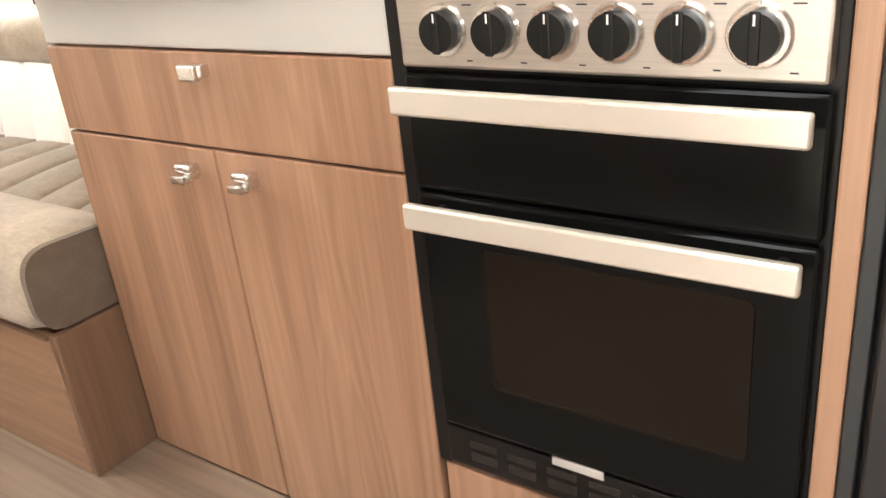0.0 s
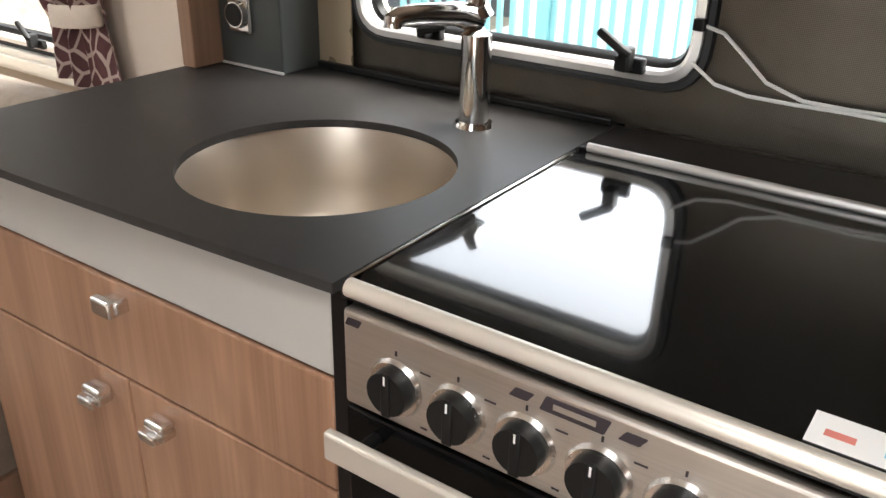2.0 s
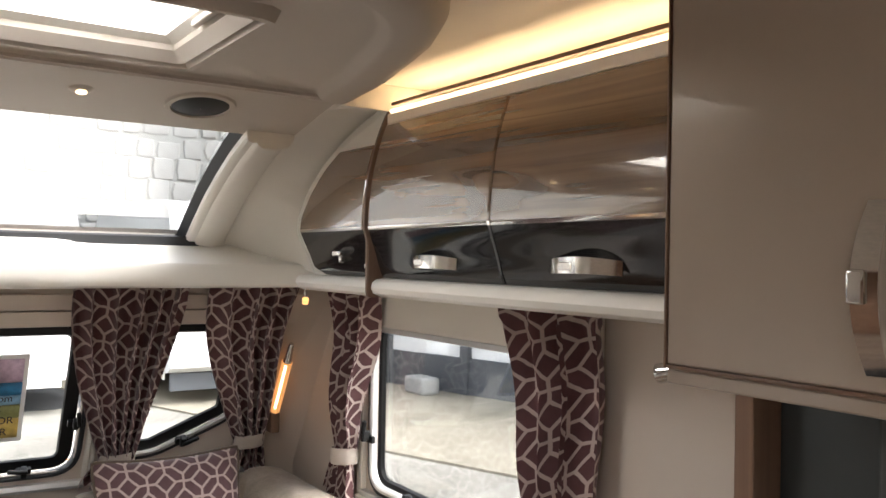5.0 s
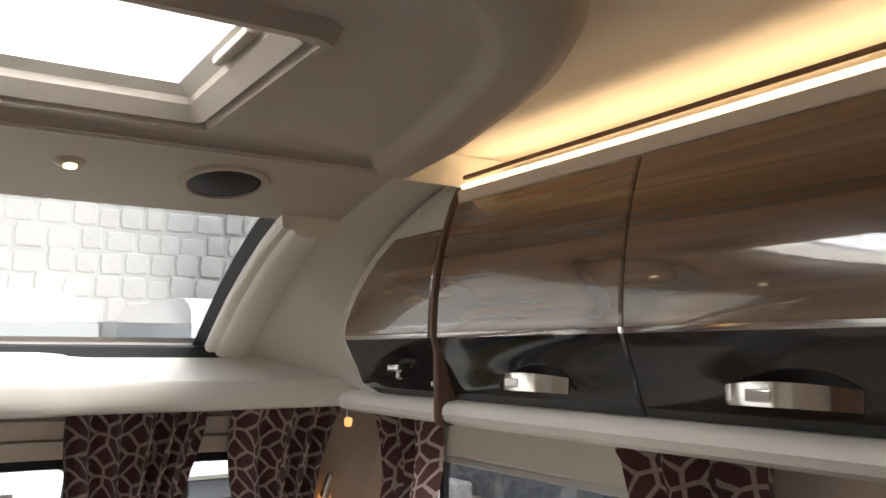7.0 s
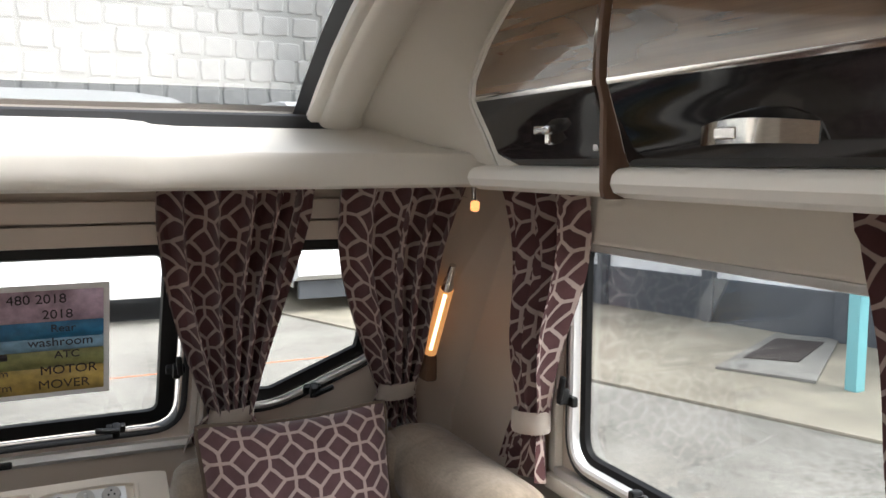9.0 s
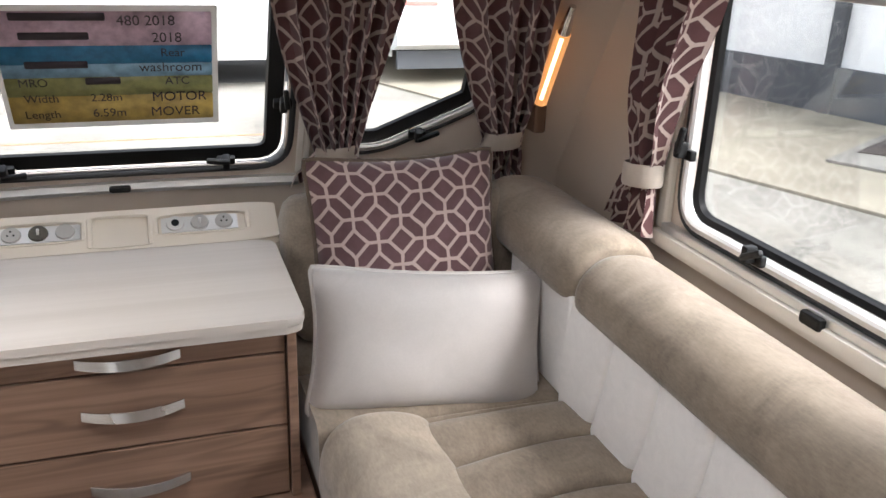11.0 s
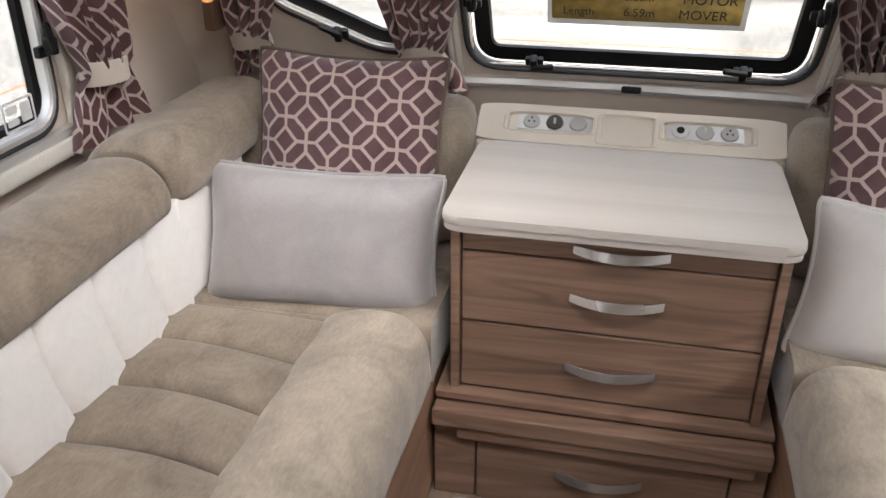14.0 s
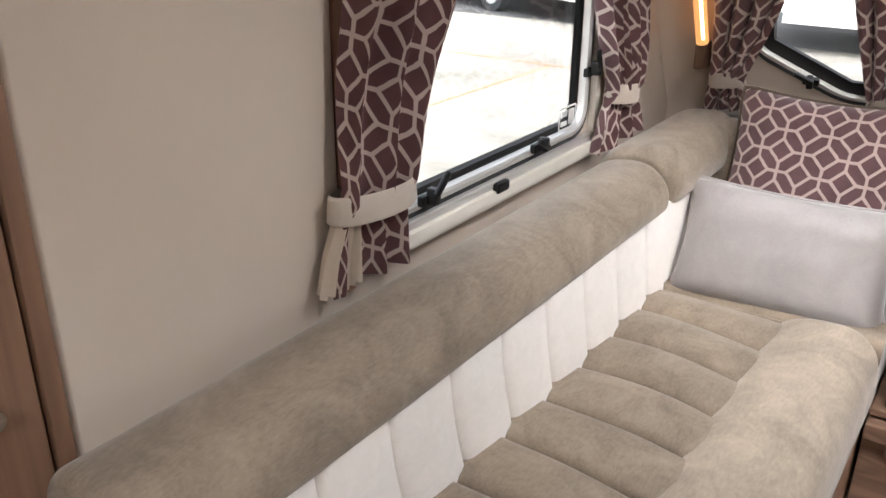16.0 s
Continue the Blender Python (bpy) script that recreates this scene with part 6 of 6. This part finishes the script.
def parked_caravan(x, y, yaw, label, marks=False):
    """A touring caravan: rounded body, dark windows, door, wheels."""
    c = thing("parked_caravan", (0, 0, 0), label, "caravan", "parked caravans")
    L, W, H, z0 = 5.2, 2.2, 2.45, 0.42
    prof = smooth_outline([(-L / 2, z0 + 0.1), (-L / 2 - 0.05, z0 + 0.7), (-L / 2 + 0.18, z0 + 1.5), (-L / 2 + 0.6, z0 + H - 0.06), (0, z0 + H), (L / 2 - 0.4, z0 + H - 0.05), (L / 2 - 0.02, z0 + H - 0.6), (L / 2, z0 + 0.6), (L / 2 - 0.03, z0 + 0.05), (0, z0)], 4)
    part("body", ext_y(prof, -W / 2, W / 2), M_VAN, c)
    for s in (1, -1):
        for xa, xb in ((-1.9, -0.7), (0.3, 1.3), (1.7, 2.3)):
            part("side_window", box((xa, s * W / 2 - 0.01, 1.45), (xb, s * W / 2 + 0.012, 2.0), 0.008), M_TINT, c, "dark side window")
        wh = part("wheel", cyl((0.1, s * 0.86, 0.31), (0.1, s * 1.06, 0.31), 0.31, None, 28), M_RUBBER, c, "black tyre")
        part("rim", cyl((0.1, s * 1.05, 0.31), (0.1, s * 1.07, 0.31), 0.19, None, 24), M_ALU, wh)
        part("skirt", box((-L / 2 + 0.2, s * (W / 2 - 0.03), z0 - 0.06), (L / 2 - 0.2, s * (W / 2 + 0.004), z0 + 0.12), 0.01), M_PALE, c)
    part("rear_window", box((L / 2 - 0.05, -0.8, 1.55), (L / 2 + 0.02, 0.8, 2.05), 0.01), M_TINT, c, "dark end window")
    if not marks:
        part("bumper", box((L / 2 - 0.02, -1.08, z0), (L / 2 + 0.05, 1.08, z0 + 0.35), 0.03, 3), M_SLATE, c, "dark bumper")
    if marks:
        # slate colour here paints the shade below the caravan's end
        part("skirt", box((L / 2 - 0.1, -1.05, 0.22), (L / 2 - 0.02, 1.05, 0.46), 0.01), M_SLATE, c, "end skirt, the shade below the body put into its dark colour")
        part("red_bar", box((L / 2 - 0.01, -0.98, 1.03), (L / 2 + 0.012, -0.52, 1.09), 0.003), M_RED, c, "red printed bar")
        for a in (-0.96, -0.62):
            part("red_mark", box((L / 2 - 0.02, a, 0.62), (L / 2 + 0.008, a + 0.2, 0.86), 0.003), M_RED, c, "red printed mark")
    c.matrix_world = pose(x, y, GROUND_Z, 0, 0, yaw)
    return c


parked_caravan(-13.2, -0.6, 90, "white touring caravan parked beyond the front window")
parked_caravan(-14.6, 4.2, 0, "white touring caravan with red marks on its end", True)
parked_caravan(-14.0, -7.6, 70, "white touring caravan parked across the yard")

# low dark wall with pale boarded building behind
bd = Vector((1.0, 0.26, 0)).normalized()
shed = thing("boarded_building", (0, 0, 0), "white boarded building on a dark plinth with dark posts", "building")
sh_m = Matrix.Translation((-16.0, 6.0, GROUND_Z)) @ Matrix.Rotation(math.atan2(bd.y, bd.x), 4, 'Z')
part("plinth", box((0, 0, 0), (14, 0.3, 0.58), 0.01), M_SLATE, shed)
for i in range(9):
    part("post", box((i * 1.7, -0.05, 0.0), (i * 1.7 + 0.16, 0.2, 3.0), 0.01), M_SLATE, shed, "dark grey post")
    if i < 8:
        part("white_panel", box((i * 1.7 + 0.16, 0.05, 0.58), (i * 1.7 + 1.7, 0.2, 2.9), 0.005), M_VAN, shed, "white wall panel")
part("roof", box((-0.4, -0.4, 2.98), (14.4, 4.0, 3.12), 0.02), M_SLATE, shed)
part("rear", box((0, 3.6, 0), (14, 3.8, 2.98), 0.01), M_VAN, shed)
shed.matrix_world = sh_m
block = thing("stone_block", (-11.4, 6.78, GROUND_Z), "squared pale stone block at the foot of the wall", "stone block")
part("stone", box((-11.67, 6.62, GROUND_Z + 0.03), (-11.13, 6.95, GROUND_Z + 0.29), 0.05, 3), M_STONE, block)

M_APRON = plain("pale_concrete_apron", (0.26, 0.232, 0.18), 0.9, 0.25, 1.6, 40.0, 0.4)
M_STEP = plain("grey_concrete_step", (0.21, 0.20, 0.18), 0.9, 0.2, 3.0, 60.0, 0.4)
M_DARKPATCH = plain("dark_brown_patch", (0.045, 0.036, 0.032), 0.95, 0.2, 9.0, 200.0, 0.5)
tagged(part("pavement", ext_z([(-15.5, 1.72), (-5.19, 5.57), (-4.9, 6.4), (-4.9, 8.95), (-15.5, 6.2)], GROUND_Z - 0.02, GROUND_Z + 0.03, 0.008), M_APRON), "pale worn concrete apron before the building", "pavement", kind="structure")
doorstep = tagged(part("doorstep", ext_z([(-7.36, 6.0), (-6.54, 6.43), (-7.75, 8.2), (-8.3, 7.8)], GROUND_Z + 0.029, GROUND_Z + 0.06, 0.006), M_STEP), "grey concrete step on the apron", "step", kind="structure")
# flat dark brown rectangle laid on the grey step
mat = thing("dark_patch", (-7.6, 7.3, GROUND_Z + 0.06), "dark brown rectangular patch on the grey step", "mat")
part("patch_sheet", ext_z([(-7.50, 6.5), (-7.12, 6.85), (-7.66, 7.85), (-8.05, 7.55)], GROUND_Z + 0.06, GROUND_Z + 0.072, 0.003), M_DARKPATCH, mat)

# turquoise veranda posts, sign and bench seen through the kitchen and lounge windows
veranda = thing("veranda", (-3.0, 6.4, GROUND_Z), "turquoise painted timber veranda with rail and balusters", "veranda")
for i in range(6):
    x = -6.3 + 1.35 * i
    part("post", box((x, 6.5, GROUND_Z), (x + 0.12, 6.62, GROUND_Z + 2.6), 0.01), M_TURQ, veranda)
part("top_rail", box((-6.3, 6.52, GROUND_Z + 0.98), (0.6, 6.60, GROUND_Z + 1.06), 0.01), M_TURQ, veranda)
part("beam", box((-6.4, 6.48, GROUND_Z + 2.5), (0.7, 6.64, GROUND_Z + 2.7), 0.01), M_TURQ, veranda)
for i in range(42):
    x = -5.1 + 0.135 * i
    part("baluster", box((x, 6.54, GROUND_Z + 0.05), (x + 0.05, 6.58, GROUND_Z + 0.98), 0.004), M_TURQ, veranda)
part("back_wall", box((-4.8, 8.2, GROUND_Z), (0.7, 8.4, GROUND_Z + 2.8), 0), M_VAN, veranda, "white back wall")
part("deck", box((-4.9, 6.55, GROUND_Z), (0.7, 8.3, GROUND_Z + 0.05), 0), M_PALE, veranda)
board = thing("notice_board", (-1.9, 5.2, GROUND_Z), "white notice board with a yellow lower band on a post", "sign")
part("panel", box((-2.28, 5.18, GROUND_Z + 1.15), (-1.62, 5.22, GROUND_Z + 2.1), 0.005), M_WHITE, board)
part("yellow_band", box((-2.26, 5.174, GROUND_Z + 1.17), (-1.64, 5.18, GROUND_Z + 1.36), 0), M_SIGN_Y, board)
part("post", box((-1.98, 5.22, GROUND_Z), (-1.92, 5.28, GROUND_Z + 2.1), 0.004), M_PALE, board)
bench = thing("garden_chair", (-5.30, 5.66, GROUND_Z), "weathered pale wooden garden chair", "chair")
bm_m = Matrix.Translation((-5.30, 5.66, GROUND_Z)) @ Matrix.Rotation(radians(35), 4, 'Z')
for x in (-0.3, 0.3):
    for y in (-0.28, 0.28):
        part("leg", box((x - 0.035, y - 0.035, 0), (x + 0.035, y + 0.035, 0.62 if y < 0 else 0.98), 0.006), M_PALE, bench)
    part("armrest", box((x - 0.05, -0.36, 0.60), (x + 0.05, 0.30, 0.645), 0.01), M_PALE, bench)
for i in range(5):
    part("seat_slat", box((-0.32, -0.27 + 0.11 * i, 0.40), (0.32, -0.18 + 0.11 * i, 0.43), 0.006), M_PALE, bench)
for i in range(5):
    part("back_slat", box((-0.25 + 0.115 * i, 0.26, 0.45), (-0.18 + 0.115 * i, 0.29, 0.96), 0.006), M_PALE, bench)
bench.matrix_world = bm_m
line = thing("ground_line", (-9, 0, GROUND_Z), "thin orange line across the concrete", "painted line")
part("stripe", box((-9.6, -7.0, GROUND_Z), (-9.57, 4.2, GROUND_Z + 0.004), 0), M_ROPE, line)
line2 = thing("ground_line", (-7, -4.3, GROUND_Z), "thin orange line across the concrete", "painted line")
part("stripe", box((-9.6, -4.9, GROUND_Z), (-1.0, -4.87, GROUND_Z + 0.004), 0), M_ROPE, line2)

# stone retaining wall beyond the vans, block by block
wall = tagged(part("wall_stone", box((-18.4, -26, GROUND_Z), (-18.0, 26, GROUND_Z + 9.0), 0), M_MORTAR), "tall pale stone retaining wall", "wall", kind="structure")
rnd = random.Random(5)
shapes = []
for k in range(10):
    w, h = 0.36 + 0.22 * (k % 5) / 4, 0.40 + 0.05 * (k % 3)
    d = 0.03 + 0.012 * (k % 3)
    ring = [(w / 2 * math.cos(a) * (1.27 if i % 2 else 1.0) * rnd.uniform(0.90, 1.03), h / 2 + h / 2 * math.sin(a) * (1.27 if i % 2 else 1.0) * rnd.uniform(0.90, 1.03)) for i, a in enumerate([2 * math.pi * j / 8 for j in range(8)])]
    pts = [(0.0, y, z) for y, z in ring] + [(d, y * 0.86, h / 2 + (z - h / 2) * 0.86) for y, z in ring] + [(d + 0.02, 0.0, h / 2)]
    faces = [(j, (j + 1) % 8, 8 + (j + 1) % 8, 8 + j) for j in range(8)] + [(8 + j, 8 + (j + 1) % 8, 16) for j in range(8)]
    me = bpy.data.meshes.new("stone")
    me.from_pydata(pts, [], faces)
    me.materials.append(M_STONE)
    shapes.append((w, pts, faces, me))
count, far_v, far_f = 0, [], []
for row in range(16):
    y = -10.0 + 0.2 * (row % 2)
    while y < 12.0:
        w, pts, faces, me = shapes[rnd.randrange(10)]
        place = Vector((-18.0, y + w / 2, GROUND_Z + 1.3 + 0.455 * row + rnd.uniform(-0.03, 0.03)))
        if -1.5 < place.y < 9.5 and 1 < row < 14 and count < 300:
            o = new("stone", me)
            o.location = place
            o.parent = wall
            count += 1
        else:
            far_f += [tuple(len(far_v) + i for i in f) for f in faces]
            far_v += [tuple(place + Vector(p)) for p in pts]
        y += w + 0.02
me = bpy.data.meshes.new("outer_stones")
me.from_pydata(far_v, [], far_f)
me.materials.append(M_STONE)
rest = new("outer_stones", me)
rest.parent = wall
tagged(rest, "pale rounded wall stones", kind="stuff")
